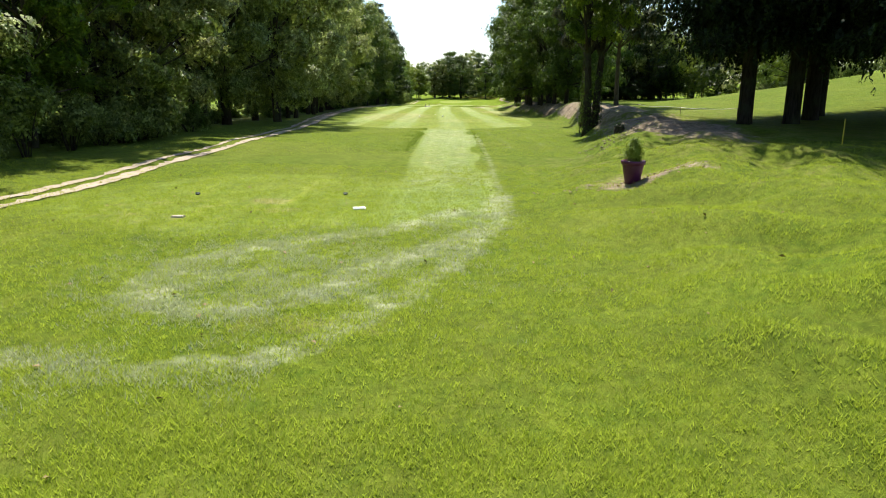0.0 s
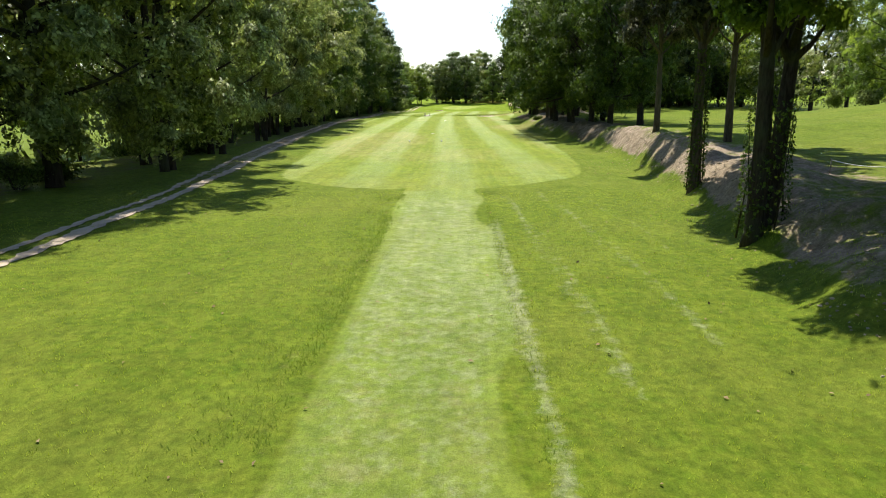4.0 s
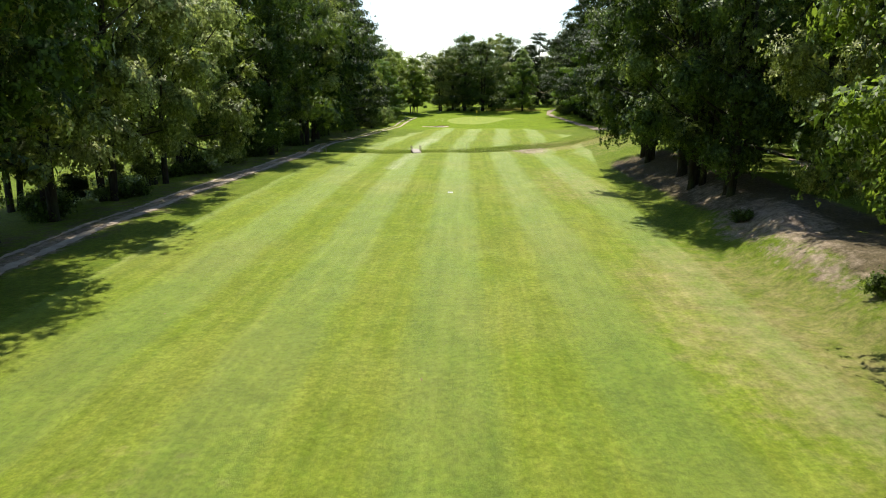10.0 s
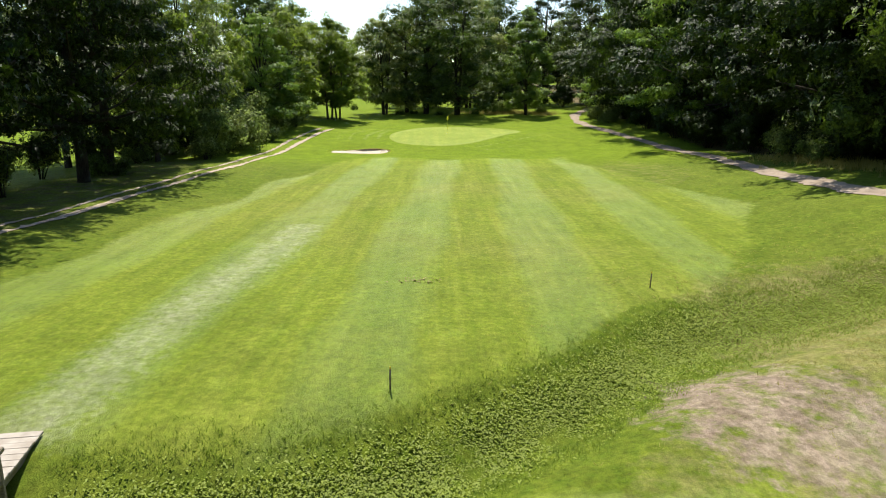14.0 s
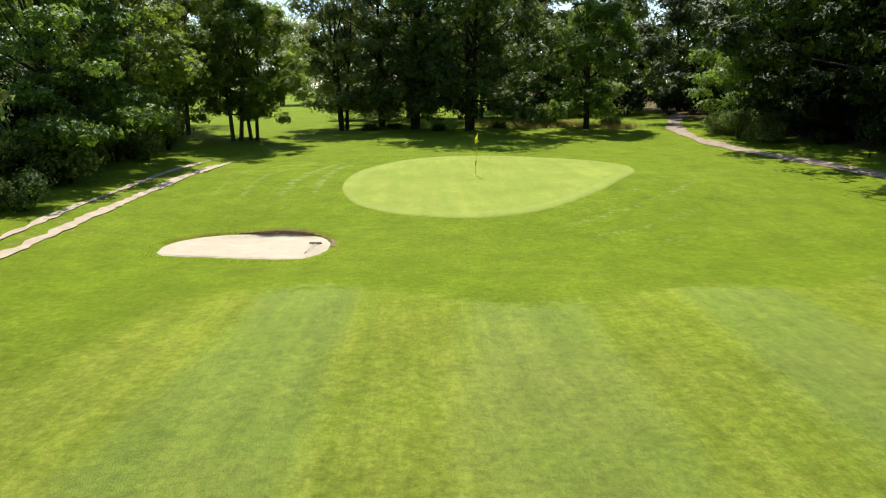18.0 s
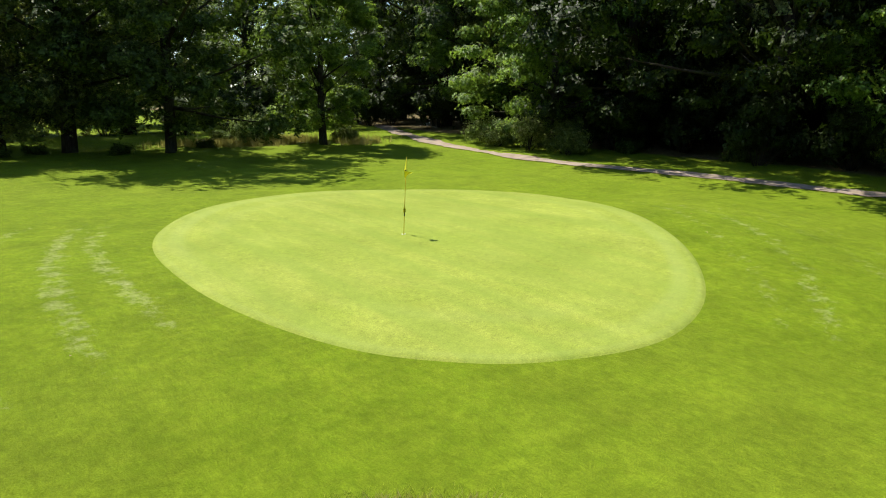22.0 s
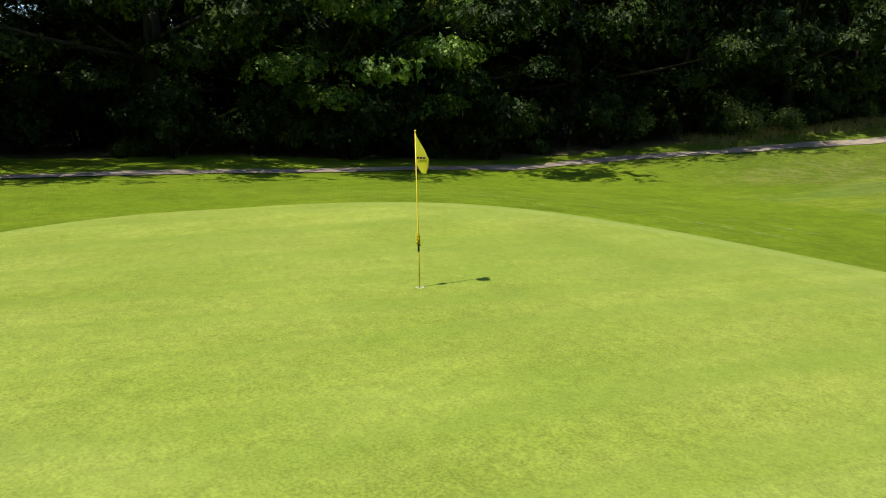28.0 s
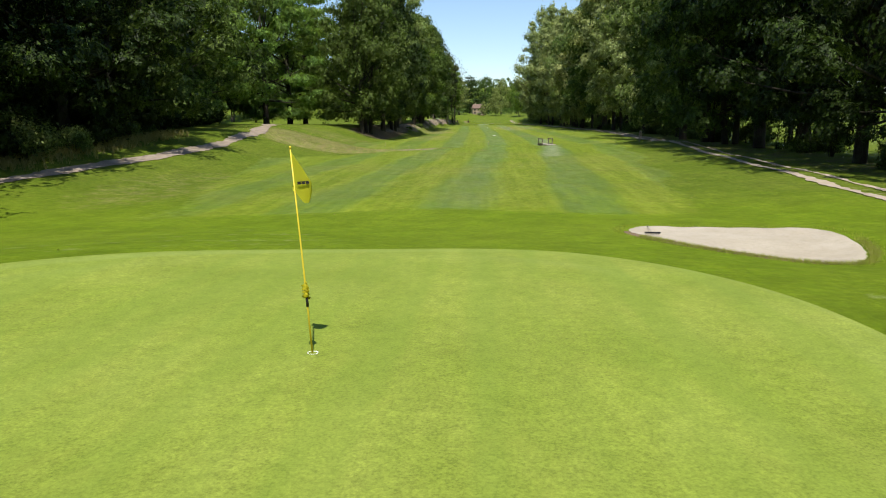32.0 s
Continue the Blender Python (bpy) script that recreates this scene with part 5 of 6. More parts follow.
for i, (x, y) in enumerate(WOOD_EDGE):
    plant(WOOD_KINDS[i], x + rng.uniform(-1.0, 0.5), y, rng.uniform(1.08, 1.26), rng.uniform(0, 360), G_WOOD)
    plant(("oak/", "beech/", "alder/")[i % 3], x + 6.5 + rng.uniform(-1, 1.5), y + 3, rng.uniform(1.0, 1.15), rng.uniform(0, 360), G_WOOD)
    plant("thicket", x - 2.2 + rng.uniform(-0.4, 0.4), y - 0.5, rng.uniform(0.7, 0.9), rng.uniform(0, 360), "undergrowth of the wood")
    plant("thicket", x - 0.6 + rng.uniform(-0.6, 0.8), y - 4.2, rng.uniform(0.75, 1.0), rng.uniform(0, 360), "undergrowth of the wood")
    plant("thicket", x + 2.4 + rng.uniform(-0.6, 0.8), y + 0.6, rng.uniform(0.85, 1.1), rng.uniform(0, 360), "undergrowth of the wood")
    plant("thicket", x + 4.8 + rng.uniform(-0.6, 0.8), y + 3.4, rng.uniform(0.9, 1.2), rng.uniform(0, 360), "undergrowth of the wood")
    # deeper rows are added as a dark backing behind the trunks
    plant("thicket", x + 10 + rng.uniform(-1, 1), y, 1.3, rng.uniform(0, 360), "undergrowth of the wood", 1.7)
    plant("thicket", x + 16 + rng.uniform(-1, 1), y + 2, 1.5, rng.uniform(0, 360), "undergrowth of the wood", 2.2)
    plant(("beech/", "oak/")[i % 2], x + 13 + rng.uniform(-1, 2), y + rng.uniform(-2, 3), rng.uniform(1.05, 1.2), rng.uniform(0, 360), G_WOOD)
for x, y, s, k in ((25.6, 296.6, 0.8, "pale_bush"), (25.2, 293.2, 0.9, "tall_bush"), (25.6, 290.4, 0.8, "pale_bush"), (26.4, 298.8, 0.9, "pale_bush"), (26.6, 294.6, 1.0, "pale_bush"), (27.0, 291.4, 0.9, "tall_bush"), (29.0, 246, 1.15, "pale_bush"), (28.2, 242.5, 1.0, "bush"), (29.6, 233, 0.9, "bush"), (30.5, 229, 0.9, "bramble"), (28.6, 288, 0.7, "bramble"), (29, 281, 0.7, "bramble"), (29.5, 274, 0.75, "sapling"), (30, 267, 0.8, "bramble"), (30.4, 260, 0.8, "bramble"), (30, 253, 0.9, "sapling"), (33, 220, 1.2, "sapling"), (36, 214, 1.2, "bush")):
    plant(k, x, y, s, rng.uniform(0, 360), "undergrowth of the wood")

for i in range(9):
    plant("thicket", -6 + i * 4.4 + rng.uniform(-1, 1), 319 + rng.uniform(-2, 3), rng.uniform(0.7, 1.0), rng.uniform(0, 360), "undergrowth behind the green")
for i in range(9):
    plant(("pale_bush", "sapling", "thicket")[i % 3], -17.6 + rng.uniform(-1, 0.8), 258 + i * 4.4, rng.uniform(0.9, 1.2), rng.uniform(0, 360), "undergrowth along the track")

for i in range(9):
    plant(("tall_bush", "pale_bush", "tall_bush")[i % 3], -16.6 + rng.uniform(-0.8, 0.8), 259 + i * 4.1, rng.uniform(1.4, 2.0), rng.uniform(0, 360), "undergrowth along the track")
    plant("thicket", -21.6 + rng.uniform(-0.8, 0.8), 257 + i * 5.2, rng.uniform(1.1, 1.5), rng.uniform(0, 360), "undergrowth along the track")

# sunken far row, added to block the sunlit ground beyond the wood
for i in range(14):
    plant("thicket", 46 + 3 * (i % 3), 258 + i * 4.6, rng.uniform(1.2, 1.5), rng.uniform(0, 360), "undergrowth of the wood", 1.0, 1.3)

# round the house behind the tee
for i in range(16):
    a = -62 + i * 8.2
    plant(("oak/", "beech/", "ash/", "hornbeam/")[i % 4], a, -92 + rng.uniform(-6, 6) + 0.006 * a * a, rng.uniform(0.85, 1.1), rng.uniform(0, 360), "trees behind the house")
for x, y, s, k in ((-1.5, -52, 0.62, "hornbeam/"), (4.4, -54, 0.36, "hornbeam/"), (16, -50, 0.8, "alder/"), (24, -30, 0.9, "oak/"), (20, -12, 0.8, "oak_low/"), (-12, -40, 0.8, "ash/"), (6.5, -57, 0.8, "bush")):
    plant(k, x, y, s, rng.uniform(0, 360), "trees behind the house")


def far_woods():
    """Wooded hillside far behind the tee and beyond the courses round about."""
    r = np.random.default_rng(9)
    pos = []
    while len(pos) < 15000:
        x, y = r.uniform(-700, 500), r.uniform(-1100, -170)
        pos.append((x, y, 0))
    pos = np.array(pos)
    ring = r.uniform(0, math.tau, 9000)
    rad = r.uniform(430, 620, 9000)
    pos = np.r_[pos, np.stack([np.cos(ring) * rad, 150 + np.sin(ring) * rad, 0 * ring], 1)]
    pos[:, 2] = land(pos[:, 0], pos[:, 1]) + r.uniform(1, 13, len(pos))
    out = sphere_points(r, len(pos)) * 0.6 + [0, 0.2, 0.5]
    ob = leaves("far_woods", pos, out, r.uniform(4.5, 8.5, len(pos)), 0.8, LEAF_OAK, r)
    tagged(ob, "distant wooded hills in hazy green", "woods", kind="stuff")


far_woods()

putting_green()
bunker()
rake()
flagstick()


# ---- the tee ----
def planter():
    x, y = 9.56, 24.0
    p = thing("planter", pose(x, y, at(x, y, 0.0)) @ Matrix.Diagonal((0.9, 0.9, 0.84, 1)), "tall purple glazed plant pot with a conifer shrub on bare earth", "plant pot")
    bm = bmesh.new()
    lathe(bm, [(0.20, -0.03), (0.23, 0.0), (0.335, 0.60), (0.335, 0.62), (0.375, 0.625), (0.385, 0.74), (0.37, 0.755), (0.345, 0.75), (0.33, 0.68), (0.02, 0.67)], 36)
    part("pot", bm, PURPLE, p, "purple glazed pot")
    bm = bmesh.new()
    lathe(bm, [(0.34, 0.66), (0.33, 0.70), (0.15, 0.715), (0.02, 0.72)], 20)
    part("soil", bm, SOIL, p)
    r = np.random.default_rng(8)
    n = 1700
    t, a = r.uniform(0, 1, n), r.uniform(0, math.tau, n)
    w = 0.05 + 0.25 * np.sin(np.clip(t**0.95 * 0.80 + 0.17, 0, 1) * math.pi) ** 0.7
    rad = w * np.sqrt(r.uniform(0.1, 1, n)) * (1 + 0.25 * np.sin(a * 5 + t * 9))
    pos = np.stack([np.cos(a) * rad, np.sin(a) * rad, 0.70 + t * 0.80], 1)
    out = np.stack([np.cos(a), np.sin(a), 0.9 + 0 * a], 1)
    child(leaves("shrub", pos, out, r.uniform(0.10, 0.24, n), 0.13, SHRUB, r, -1.1), p, "upright light green shrub")


def tee_marker(x, y, turn):
    m = thing("tee_marker", pose(x, y, at(x, y), 0, 0, turn) @ Matrix.Scale(0.72, 4), "small dark and white tee marker on the grass", "tee marker", "tee markers")
    bm = bmesh.new()
    box(bm, (0.20, 0.14, 0.10), Matrix.Translation((0, 0, 0.06)), 0.03)
    part("body", bm, BLACK, m)
    bm = bmesh.new()
    box(bm, (0.16, 0.148, 0.035), Matrix.Translation((0, 0, 0.075)), 0.01)
    part("band", bm, WHITE, m, "white band")
    return m


def ground_plate(x, y, w, d, turn, material=WHITE, label="flat white distance plate set in the turf"):
    ob = thing("distance_plate", pose(x, y, at(x, y, 0.0), 0, 0, turn), label, "plate", "distance plates")
    bm = bmesh.new()
    box(bm, (w, d, 0.07), Matrix.Translation((0, 0, 0.005)), 0.015)
    part("slab", bm, material, ob)


def fairway_ball(x, y):
    ob = thing("marker_ball", pose(x, y, at(x, y)), "round white and dark marker ball on the fairway", "marker", "fairway markers")
    bm = bmesh.new()
    bmesh.ops.create_uvsphere(bm, u_segments=18, v_segments=12, radius=0.085, matrix=Matrix.Translation((0, 0, 0.085)))
    for f in bm.faces:
        f.smooth = True
    part("ball", bm, WHITE, ob)
    bm = bmesh.new()
    lathe(bm, [(0.05, -0.02), (0.075, 0.0), (0.075, 0.035), (0.04, 0.045)], 16)
    part("foot", bm, BLACK, ob)


def stump(x, y):
    ob = thing("marker_stump", pose(x, y, at(x, y), 4, 6, 0), "dark rounded stump with clipped leaves on the sandy bank", "stump")
    bm = bmesh.new()
    lathe(bm, [(0.24, -0.1), (0.25, 0.05), (0.26, 0.3), (0.2, 0.38), (0.02, 0.4)], 18)
    part("trunk", bm, BARK, ob)
    r = np.random.default_rng(3)
    u = sphere_points(r, 500)
    u[:, 2] = np.abs(u[:, 2])
    child(leaves("foliage", u * [0.27, 0.27, 0.2] + [0, 0, 0.3], u, r.uniform(0.05, 0.1, 500), 0.6, LEAF_FIR, r), ob)


def stake(x, y, tall, material, label, lean=0.0):
    s = thing("stake", pose(x, y, at(x, y), lean, lean * 0.6, 0), label, "stake", "hazard stakes")
    bm = bmesh.new()
    tube(bm, [(0, 0, -0.2), (0, 0, tall * 0.55), (0, 0, tall)], [0.021, 0.020, 0.019], 8)
    part("post", bm, material, s)
    bm = bmesh.new()
    tube(bm, [(0, 0, tall - 0.01), (0, 0, tall + 0.05)], [0.022, 0.010], 8)
    part("tip", bm, YELLOW, s, "yellow painted tip")


def bridge():
    a, b = Vector((-3.55, 204.1, 0)), Vector((-4.3, 208.9, 0))
    za, zb = at(a.x, a.y), at(b.x, b.y)
    turn = -math.degrees(math.atan2(b.x - a.x, b.y - a.y))
    mid = (a + b) / 2
    length = (b - a).length
    z = max(za, zb) + 0.02
    br = thing("footbridge", pose(mid.x, mid.y, z, 0, 0, turn), "narrow plank footbridge with low wooden handrails over the ditch", "bridge")
    rr = random.Random(2)
    n = int(length / 0.2)
    for k in range(n):
        bm = bmesh.new()
        box(bm, (0.98, 0.196, 0.05), Matrix.Translation((rr.uniform(-0.01, 0.01), -length / 2 + (k + 0.5) * length / n, 0.03 + rr.uniform(-0.004, 0.004))), 0.006)
        part("plank", bm, DECK, br)
    for s in (-1, 1):
        bm = bmesh.new()
        box(bm, (0.12, length, 0.18), Matrix.Translation((s * 0.36, 0, -0.09)), 0.01)
        part("beam", bm, WOOD, br)
        for f in (-0.24, 0.12):
            bm = bmesh.new()
            box(bm, (0.08, 0.08, 0.9), Matrix.Translation((s * 0.56, f * length, 0.23)), 0.01)
            part("post", bm, WOOD, br)
        bm = bmesh.new()
        box(bm, (0.07, length * 0.44, 0.09), Matrix.Translation((s * 0.56, -0.06 * length, 0.62)), 0.012)
        part("handrail", bm, WOOD, br, "weathered handrail")
        bm = bmesh.new()
        box(bm, (0.05, length * 0.40, 0.07), Matrix.Translation((s * 0.56, -0.06 * length, 0.12)), 0.01)
        part("rail", bm, WOOD, br)


def low_rail(x, y, turn):
    r = thing("wooden_rail", pose(x, y, at(x, y), 0, 0, turn), "short wooden rail beside the earth track", "rail")
    for s in (-0.6, 0.6):
        bm = bmesh.new()
        box(bm, (0.09, 0.09, 1.15), Matrix.Translation((s, 0, 0.45)), 0.01)
        part("post", bm, WOOD, r)
    bm = bmesh.new()
    box(bm, (1.5, 0.06, 0.12), Matrix.Translation((0, 0, 0.98)), 0.012)
    part("rail", bm, WOOD, r)


def rope():
    r = thing("rope_fence", pose(18.1, 57.4, at(18.1, 57.4)), "thin white rope strung low along the next fairway", "rope")
    ends = ((18.1, 57.4), (20.4, 54.6), (22.8, 50.5))
    inv = r.matrix_world.inverted()
    pts = []
    for (ax, ay), (bx, by) in zip(ends, ends[1:]):
        for k in range(9):
            t = k / 8
            x, y = ax + (bx - ax) * t, ay + (by - ay) * t
            pts.append(inv @ Vector((x, y, at(x, y) + 0.5 - 0.25 * 4 * t * (1 - t) * 0.4)))
    bm = bmesh.new()
    tube(bm, pts, [0.014] * len(pts), 6)
    part("line", bm, WHITE, r)
    for x, y in ends:
        bm = bmesh.new()
        p = inv @ Vector((x, y, at(x, y)))
        tube(bm, [p + Vector((0, 0, -0.2)), p + Vector((0, 0, 0.55))], [0.02, 0.018], 7)
        part("peg", bm, WOOD, r)


def house():
    x, y = 7.2, -62.0
    h = thing("house", pose(x, y, at(x, y, -0.1), 0, 0, 8) @ Matrix.Scale(0.78, 4), "small ochre stone house with a brown tiled roof", "house")
    bm = bmesh.new()
    box(bm, (7.2, 6.0, 4.4), Matrix.Translation((0, 0, 2.2)))
    part("wall", bm, STONE, h)
    bm = bmesh.new()
    v = [bm.verts.new(c) for c in ((-4.0, -3.4, 4.2), (4.0, -3.4, 4.2), (4.0, 3.4, 4.2), (-4.0, 3.4, 4.2), (-3.0, 0, 7.0), (3.0, 0, 7.0), (-4.0, -3.4, 4.35), (4.0, -3.4, 4.35), (4.0, 3.4, 4.35), (-4.0, 3.4, 4.35))]
    for f in ((3, 2, 1, 0), (0, 1, 7, 6), (1, 2, 8, 7), (2, 3, 9, 8), (3, 0, 6, 9), (6, 7, 5, 4), (8, 9, 4, 5), (7, 8, 5), (9, 6, 4)):
        bm.faces.new([v[i] for i in f])
    roof = part("roof", bm, ROOF, h)
    bm = bmesh.new()
    box(bm, (0.6, 0.5, 1.4), Matrix.Translation((1.6, 0.4, 7.0)), 0.02)
    part("chimney", bm, STONE, roof)
    for k, (wx, wz) in enumerate(((-2.2, 1.6), (2.2, 1.6), (-2.2, 3.4), (2.2, 3.4), (0, 3.4))):
        bm = bmesh.new()
        box(bm, (1.0, 0.12, 1.1), Matrix.Translation((wx, 3.02, wz)), 0.01)
        w = part("window", bm, WOOD, h)
        bm = bmesh.new()
        box(bm, (0.8, 0.06, 0.9), Matrix.Translation((wx, 3.07, wz)))
        part("pane", bm, GLASSY, w)
    bm = bmesh.new()
    box(bm, (1.0, 0.12, 2.1), Matrix.Translation((0, 3.02, 1.05)), 0.01)
    part("door", bm, WOOD, h)


planter()
tee_marker(1.1, 25.4, 20)
tee_marker(-3.4, 25.1, -15)
ground_plate(1.9, 22.7, 0.34, 0.3, 12)
ground_plate(-2.39, 20.99, 0.30, 0.2, 0, SANDY, "small worn sandy plate sunk in the tee turf")
ground_plate(0.9, 124.1, 0.36, 0.3, 8)
ground_plate(1.4, 170.6, 0.36, 0.3, 0)
fairway_ball(-0.9, 106.4)
fairway_ball(2.5, 106.5)
stump(12.9, 40.6)
for x, y, l in ((3.5, 204.7, 2), (14.5, 203.0, -1), (2.4, 210.75, 1), (10.0, 218.1, 3)):
    stake(x, y, 0.48, WOOD, "thin dark hazard stake with a yellow tip beside the ditch", l)
stake(19.4, 31.4, 1.0, YELLOW, "yellow stake under the spruces", 0)
bridge()
low_rail(-14.9, 203.0, 70)
rope()
house()


# ---- small growth ----
def tufts(name, xy, blades, tall, wide, material, label, seed, lift=0.0, lean=0.5):
    """Blades of grass in tufts, one mesh."""
    r = np.random.default_rng(seed)
    xy = np.repeat(xy, blades, 0) + r.normal(0, 0.05, (len(xy) * blades, 2))
    n = len(xy)
    z = land(xy[:, 0], xy[:, 1]) + lift
    base = np.c_[xy, z - 0.005]
    a = r.uniform(0, math.tau, n)
    s = np.stack([np.cos(a), np.sin(a), 0 * a], 1) * (wide * r.uniform(0.6, 1.3, n) / 2)[:, None]
    h = tall * r.uniform(0.45, 1.25, n)
    b = r.uniform(0, math.tau, n)
    tip = base + np.stack([np.cos(b) * h * lean * r.uniform(0.2, 1.2, n), np.sin(b) * h * lean * r.uniform(0.2, 1.2, n), h], 1)
    v = np.stack([base - s, base + s, tip], 1)
    me = bpy.data.meshes.new(name)
    me.vertices.add(3 * n)
    me.vertices.foreach_set("co", v.astype(np.float32).ravel())
    me.loops.add(3 * n)
    me.loops.foreach_set("vertex_index", np.arange(3 * n, dtype=np.int32))
    me.polygons.add(n)
    me.polygons.foreach_set("loop_start", np.arange(0, 3 * n, 3, dtype=np.int32))
    me.polygons.foreach_set("loop_total", np.full(n, 3, np.int32))
    me.materials.append(material)
    me.update()
    me.validate()
    return tagged(new(name, me), label, "grass", kind="stuff")


nr = np.random.default_rng(21)
deep = 7.5 + 26 * nr.uniform(0, 1, 92000) ** 1.9
xy = np.c_[4.6 + nr.uniform(-1, 1, 92000) * (3.5 + 0.62 * (deep - 5)), deep]
clump = np.array([noise.noise((x * 0.9, y * 0.9, 2.0)) for x, y in xy])
xy = xy[(clump > -0.02) | (nr.uniform(0, 1, len(xy)) < 0.38)]
tufts("grass", xy, 5, 0.072, 0.012, BLADE, "uncut grass in front of the tee", 1, 0.0, 1.0)
LOOP = closed_curve(((5.4, 21.5), (4.8, 18.8), (3.4, 16.4), (2.4, 14.2), (1.3, 13.3), (0.0, 13.6), (-0.6, 15.0), (-0.2, 16.6), (1.2, 18.0), (3.6, 19.8)), 200)
xy = LOOP[nr.integers(0, 200, 5200)] + nr.normal(0, 0.42, (5200, 2))
xy = np.r_[xy, np.c_[nr.normal(1.6, 2.0, 3800), nr.normal(16.2, 1.7, 3800)], np.c_[nr.uniform(-4.5, 2.5, 2600), nr.normal(11.2, 0.5, 2600)]]
clump = np.array([noise.noise((x * 1.6, y * 1.6, 5.0)) for x, y in xy])
tufts("grass", xy[clump > -0.1], 4, 0.06, 0.014, BLADE_PALE, "pale mown grass left in loops by the mower", 4, 0.005, 0.9)
xy = np.c_[nr.uniform(-12, 15, 13000), nr.uniform(38, 66, 13000)]
keep = (np.abs(xy[:, 0] - 3.8) > 1.9)
tufts("grass", xy[keep], 3, 0.06, 0.016, BLADE, "uncut grass beside the walking strip", 2)
xy = np.r_[np.c_[2.05 - nr.exponential(0.5, 1500), nr.uniform(38, 67, 1500)], np.c_[5.75 + nr.exponential(0.25, 500), nr.uniform(38, 66, 500)]]
xy = xy[np.array([noise.noise((x * 0.8, y * 0.5, 6.0)) for x, y in xy]) > -0.1]
tufts("grass", xy, 3, 0.085, 0.016, SHRUB, "darker uncut grass along the mown strip", 14, 0.0, 0.7)
# dry scrub beyond the ditch and tall grass on the banks of the wood
xy = np.c_[nr.normal(18, 4.5, 5200), nr.normal(215.5, 3.6, 5200)]
clump = np.array([noise.noise((x * 0.7, y * 0.7, 8.0)) for x, y in xy])
tufts("grass", xy[clump > -0.25], 4, 0.07, 0.02, BLADE_DRY, "dry yellowish scrub grass beyond the ditch", 5, 0.0, 1.8)
xy = np.r_[np.c_[nr.normal(13.2, 2.6, 1500), nr.normal(307.6, 1.1, 1500)], np.c_[nr.normal(28.6, 0.9, 1300), nr.uniform(228, 250, 1300)], np.c_[nr.normal(19.5, 0.9, 300), nr.normal(304.6, 0.9, 300)]]
tufts("grass", xy, 5, 0.48, 0.035, BLADE_DRY, "tall pale grass on the bank beside the wood", 6, 0.0, 0.45)
# longer grass on both brinks of the ditch
x = nr.uniform(-8, 20, 5200)
y = np.interp(x, DITCH_X, DITCH_Y) + np.where(nr.uniform(0, 1, 5200) < 0.5, 1, -1) * (1.1 + np.abs(nr.normal(0, 0.5, 5200))) + np.interp(x, (0, 6), (0.3, 0.9))
keep = np.abs(x + 3.9) > 0.7
tufts("grass", np.c_[x, y][keep], 4, 0.085, 0.018, LEAF_WEED, "longer grass on the brinks of the ditch", 16, 0.0, 0.9)
# ragged turf round the bunker
edge = BUNKER_LINE[nr.integers(0, len(BUNKER_LINE), 700)]
d = edge - np.array([-4.0, 265.4])
xy = edge + d / np.hypot(*d.T)[:, None] * nr.uniform(0.1, 0.4, (700, 1))
tufts("grass", xy, 4, 0.06, 0.012, BLADE, "ragged grass round the bunker", 3)


back = BUNKER_LINE[BUNKER_LINE[:, 1] > 266.0]
spot = back[nr.integers(0, len(back), 1500)]
d = spot - np.array([-4.0, 265.4])
xy = spot + d / np.hypot(*d.T)[:, None] * nr.uniform(-0.04, 0.16, (1500, 1))
tufts("grass", xy[:700], 4, 0.08, 0.014, BLADE_DRY, "straw-coloured fringe on the bunker lip", 7, 0.015, 1.3)
tufts("grass", xy[700:], 4, 0.09, 0.014, BLADE, "green fringe on the bunker lip", 8, 0.015, 1.0)


def weeds():
    """Broad-leaved weeds that fill the ditch."""
    r = np.random.default_rng(6)
    n = 85000
    x = -20 + 41 * r.beta(1.4, 1.0, n)
    w = np.interp(x, (-20, 0, 10, 20), (0.7, 1.0, 1.6, 1.5))
    y = np.interp(x, DITCH_X, DITCH_Y) + (r.normal(0, 0.42, n) + r.exponential(0.12, n) * r.choice((-1, 1), n)) * w + np.interp(x, (0, 6), (0.25, 0.6)) * w
    keep = ~((np.abs(x + 3.8) < 0.75))
    x, y = x[keep], y[keep]
    z = land(x, y) + r.uniform(0.0, 0.12, len(x)) * np.interp(x, (0, 4), (1.6, 0.7)) * (0.6 + 0.6 * np.sin(x * 1.3) * np.sin(y * 1.7 + x))
    out = sphere_points(r, len(x)) * 0.4 + [0, 0, 0.9]
    ob = leaves("ditch_weeds", np.c_[x, y, z], out, r.uniform(0.035, 0.095, len(x)), 0.5, LEAF_WEED, r, 0.1, 0.0, 0.4, out + [0, 0, 0.8])
    tagged(ob, "broad-leaved weeds filling the ditch", "weeds", kind="stuff")


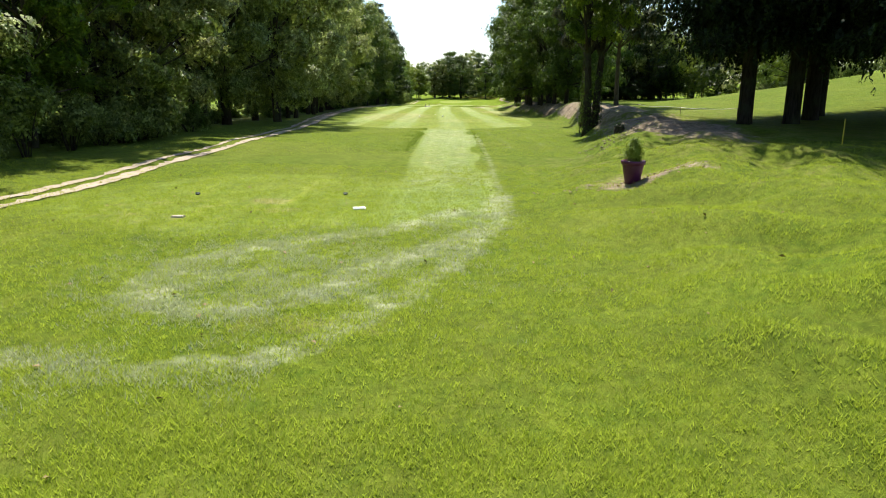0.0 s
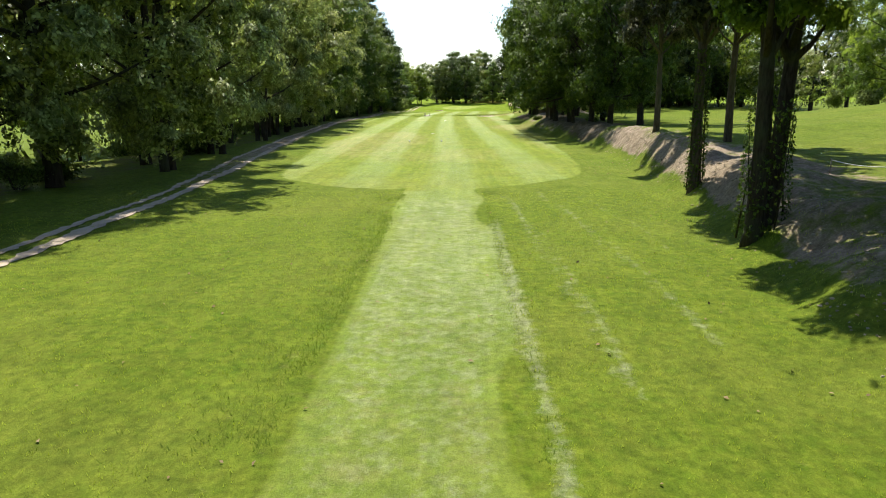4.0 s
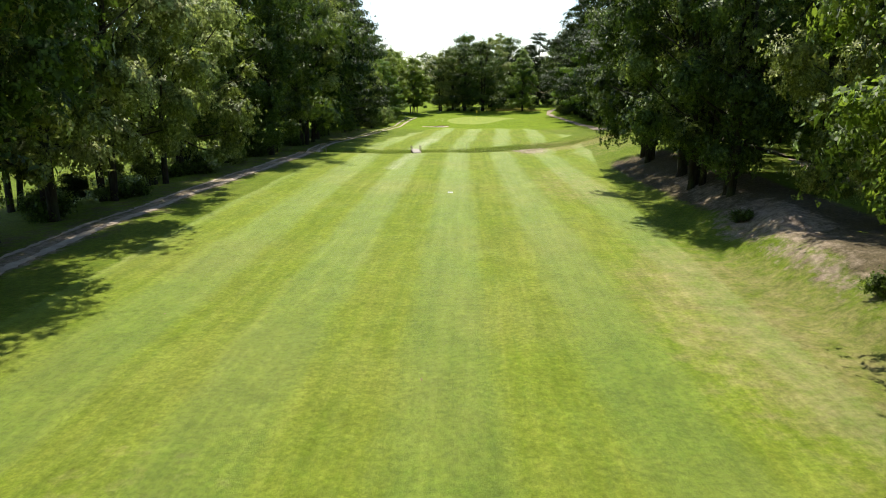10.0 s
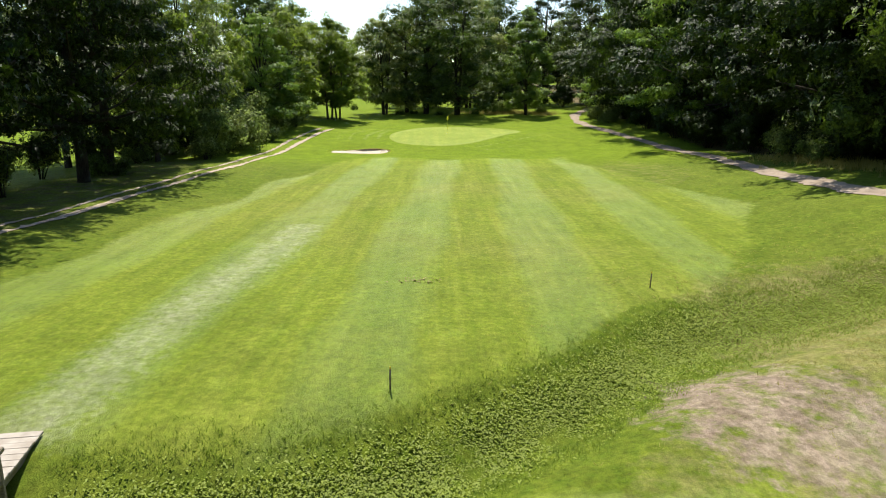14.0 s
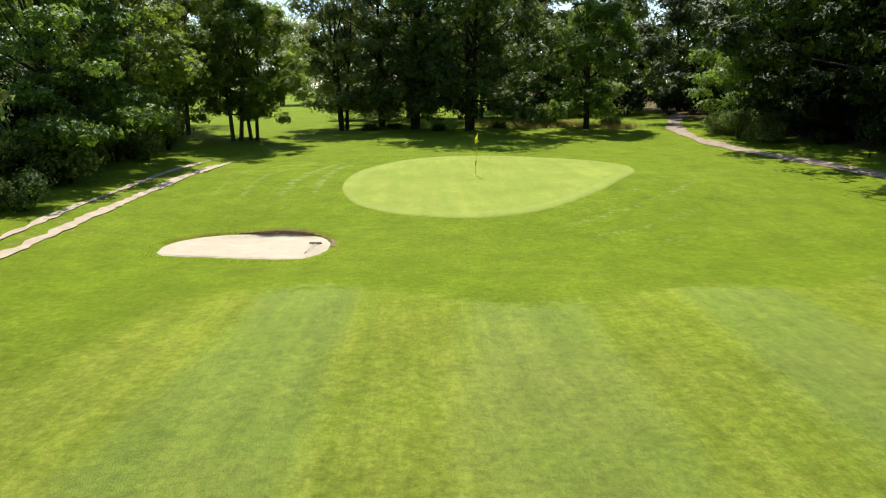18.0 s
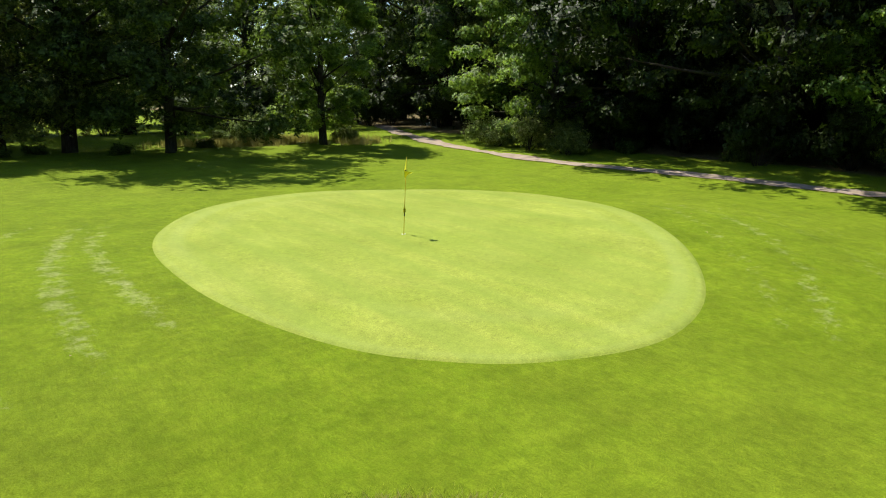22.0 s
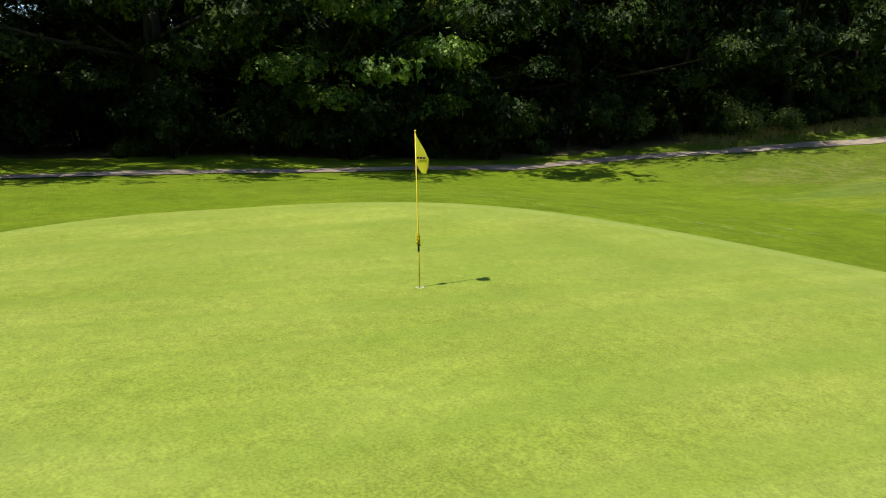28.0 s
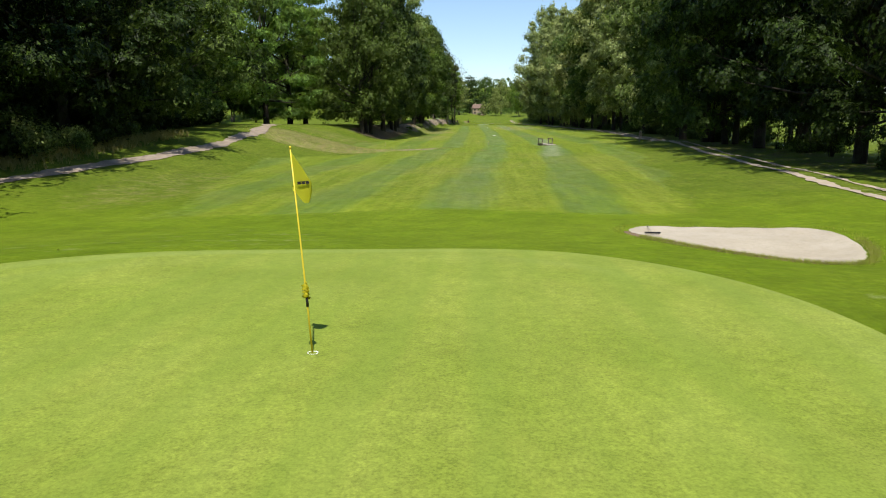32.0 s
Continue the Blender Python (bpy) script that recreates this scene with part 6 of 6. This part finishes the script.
def litter():
    """Fallen leaves and crumbs of soil on the turf."""
    r = np.random.default_rng(12)
    spots = [np.c_[r.uniform(-8, 15, 420), r.uniform(8, 60, 420)], np.c_[r.normal(9.8, 0.9, 130), r.normal(23.8, 0.6, 130)], np.c_[r.uniform(-11, 13, 110), r.uniform(70, 200, 110)], np.c_[r.uniform(-9, 18, 60), r.uniform(245, 292, 60)], np.c_[r.normal(2.8, 0.35, 60), r.normal(219, 0.2, 60)], np.c_[r.uniform(12, 17, 300), r.uniform(38, 90, 300)]]
    xy = np.concatenate(spots)
    green = inside_depth(xy[:, 0], xy[:, 1], GREEN_LINE) > -0.2
    xy = xy[~green]
    pos = np.c_[xy, land(xy[:, 0], xy[:, 1]) + 0.03]
    ob = leaves("fallen_leaves", pos, np.tile([0, 0, 1.0], (len(pos), 1)), r.uniform(0.04, 0.12, len(pos)) * np.where(pos[:, 1] > 240, 0.6, 1), 0.6, LITTER, r, 0)
    tagged(ob, "scattered dry fallen leaves on the turf", "leaves", kind="stuff")


def clods():
    """Pale clods of dry earth round the plant pot."""
    r = np.random.default_rng(15)
    c = thing("earth_clods", pose(9.6, 23.9, at(9.6, 23.9)), "pale dry earth clods scattered round the plant pot", "clods")
    inv = c.matrix_world.inverted()
    for k in range(40):
        x, y = r.normal(9.3, 1.1), r.normal(24.1, 0.75)
        if math.hypot(x - 9.56, y - 24) < 0.32:
            continue
        bm = bmesh.new()
        bmesh.ops.create_icosphere(bm, subdivisions=1, radius=1)
        s = r.uniform(0.018, 0.06)
        for v in bm.verts:
            v.co = inv @ Vector((x + v.co.x * s * r.uniform(0.7, 1.4), y + v.co.y * s * r.uniform(0.7, 1.3), at(x, y, 0.01) + v.co.z * s * r.uniform(0.3, 0.7)))
        part("clod", bm, CLOD, c)


def rubble():
    """Dry crumbs and stones on the eroded faces of the bank."""
    r = np.random.default_rng(25)
    bm = bmesh.new()
    bmesh.ops.create_icosphere(bm, subdivisions=1, radius=1)
    v = np.array([tuple(q.co) for q in bm.verts])
    f = np.array([[q.index for q in p.verts] for p in bm.faces])
    bm.free()
    n = 2600
    y = r.uniform(34, 96, n)
    lo, hi = np.interp(y, BANK_Y, BANK_A), np.interp(y, BANK_Y, BANK_B)
    x = lo + (hi - lo) * (0.18 + 0.75 * r.beta(1.5, 1.5, n)) + r.normal(0, 0.25, n)
    patch = np.array([noise.noise((a * 0.35, b * 0.35, 3.0)) for a, b in zip(x, y)])
    x, y = x[patch > -0.12], y[patch > -0.12]
    n = len(x)
    size = 0.02 + 0.09 * r.beta(1.0, 6.0, n)
    z = land(x, y)
    shape = v[None] * (size[:, None] * r.uniform(0.7, 1.4, (n, 3)))[:, None, :] * [1, 1, 0.6] * (1 + r.uniform(-0.3, 0.3, (n, len(v), 1)))
    co = np.stack([x, y, z + size * 0.15], 1)[:, None, :] + shape
    tri = f[None] + (np.arange(n) * len(v))[:, None, None]
    ob = mesh_object("bank_rubble", co.reshape(-1, 3).tolist(), tri.reshape(-1, 3).tolist(), CRUMB)
    tagged(ob, "pale dry crumbs of earth and stones on the eroded bank", "rubble", kind="stuff")


def ivy(x, y, tall, rad, seed):
    """Ivy climbing a trunk on the bank."""
    r = np.random.default_rng(seed)
    n = 1500
    a, t = r.uniform(0, math.tau, n), r.uniform(0, 1, n)
    rr = rad * (1.25 - 0.3 * t) + r.uniform(0, 0.12, n)
    pos = np.stack([np.cos(a) * rr, np.sin(a) * rr, t * tall], 1)
    iv = thing("ivy", pose(x, y, at(x, y)), "dark ivy climbing a tree trunk on the bank", "ivy", "ivy on trunks")
    child(leaves("foliage", pos, np.stack([np.cos(a), np.sin(a), 0 * a], 1), r.uniform(0.09, 0.17, n), 0.8, LEAF_OAK, r), iv)
    bm = bmesh.new()
    for k in range(4):
        q = k * 1.6
        tube(bm, [(math.cos(q) * rad * 1.3, math.sin(q) * rad * 1.3, -0.1), (math.cos(q + 0.4) * rad * 1.2, math.sin(q + 0.4) * rad * 1.2, tall * 0.5), (math.cos(q + 0.9) * rad * 1.1, math.sin(q + 0.9) * rad * 1.1, tall * 0.95)], [0.03, 0.02, 0.008], 5)
    part("stem", bm, BARK, iv)


weeds()
litter()
clods()
rubble()
ivy(15.1, 63.0, 6.0, 0.27, 1)
ivy(13.7, 52.6, 4.0, 0.55, 2)
ivy(-20.9, 227.0, 5.0, 0.3, 3)
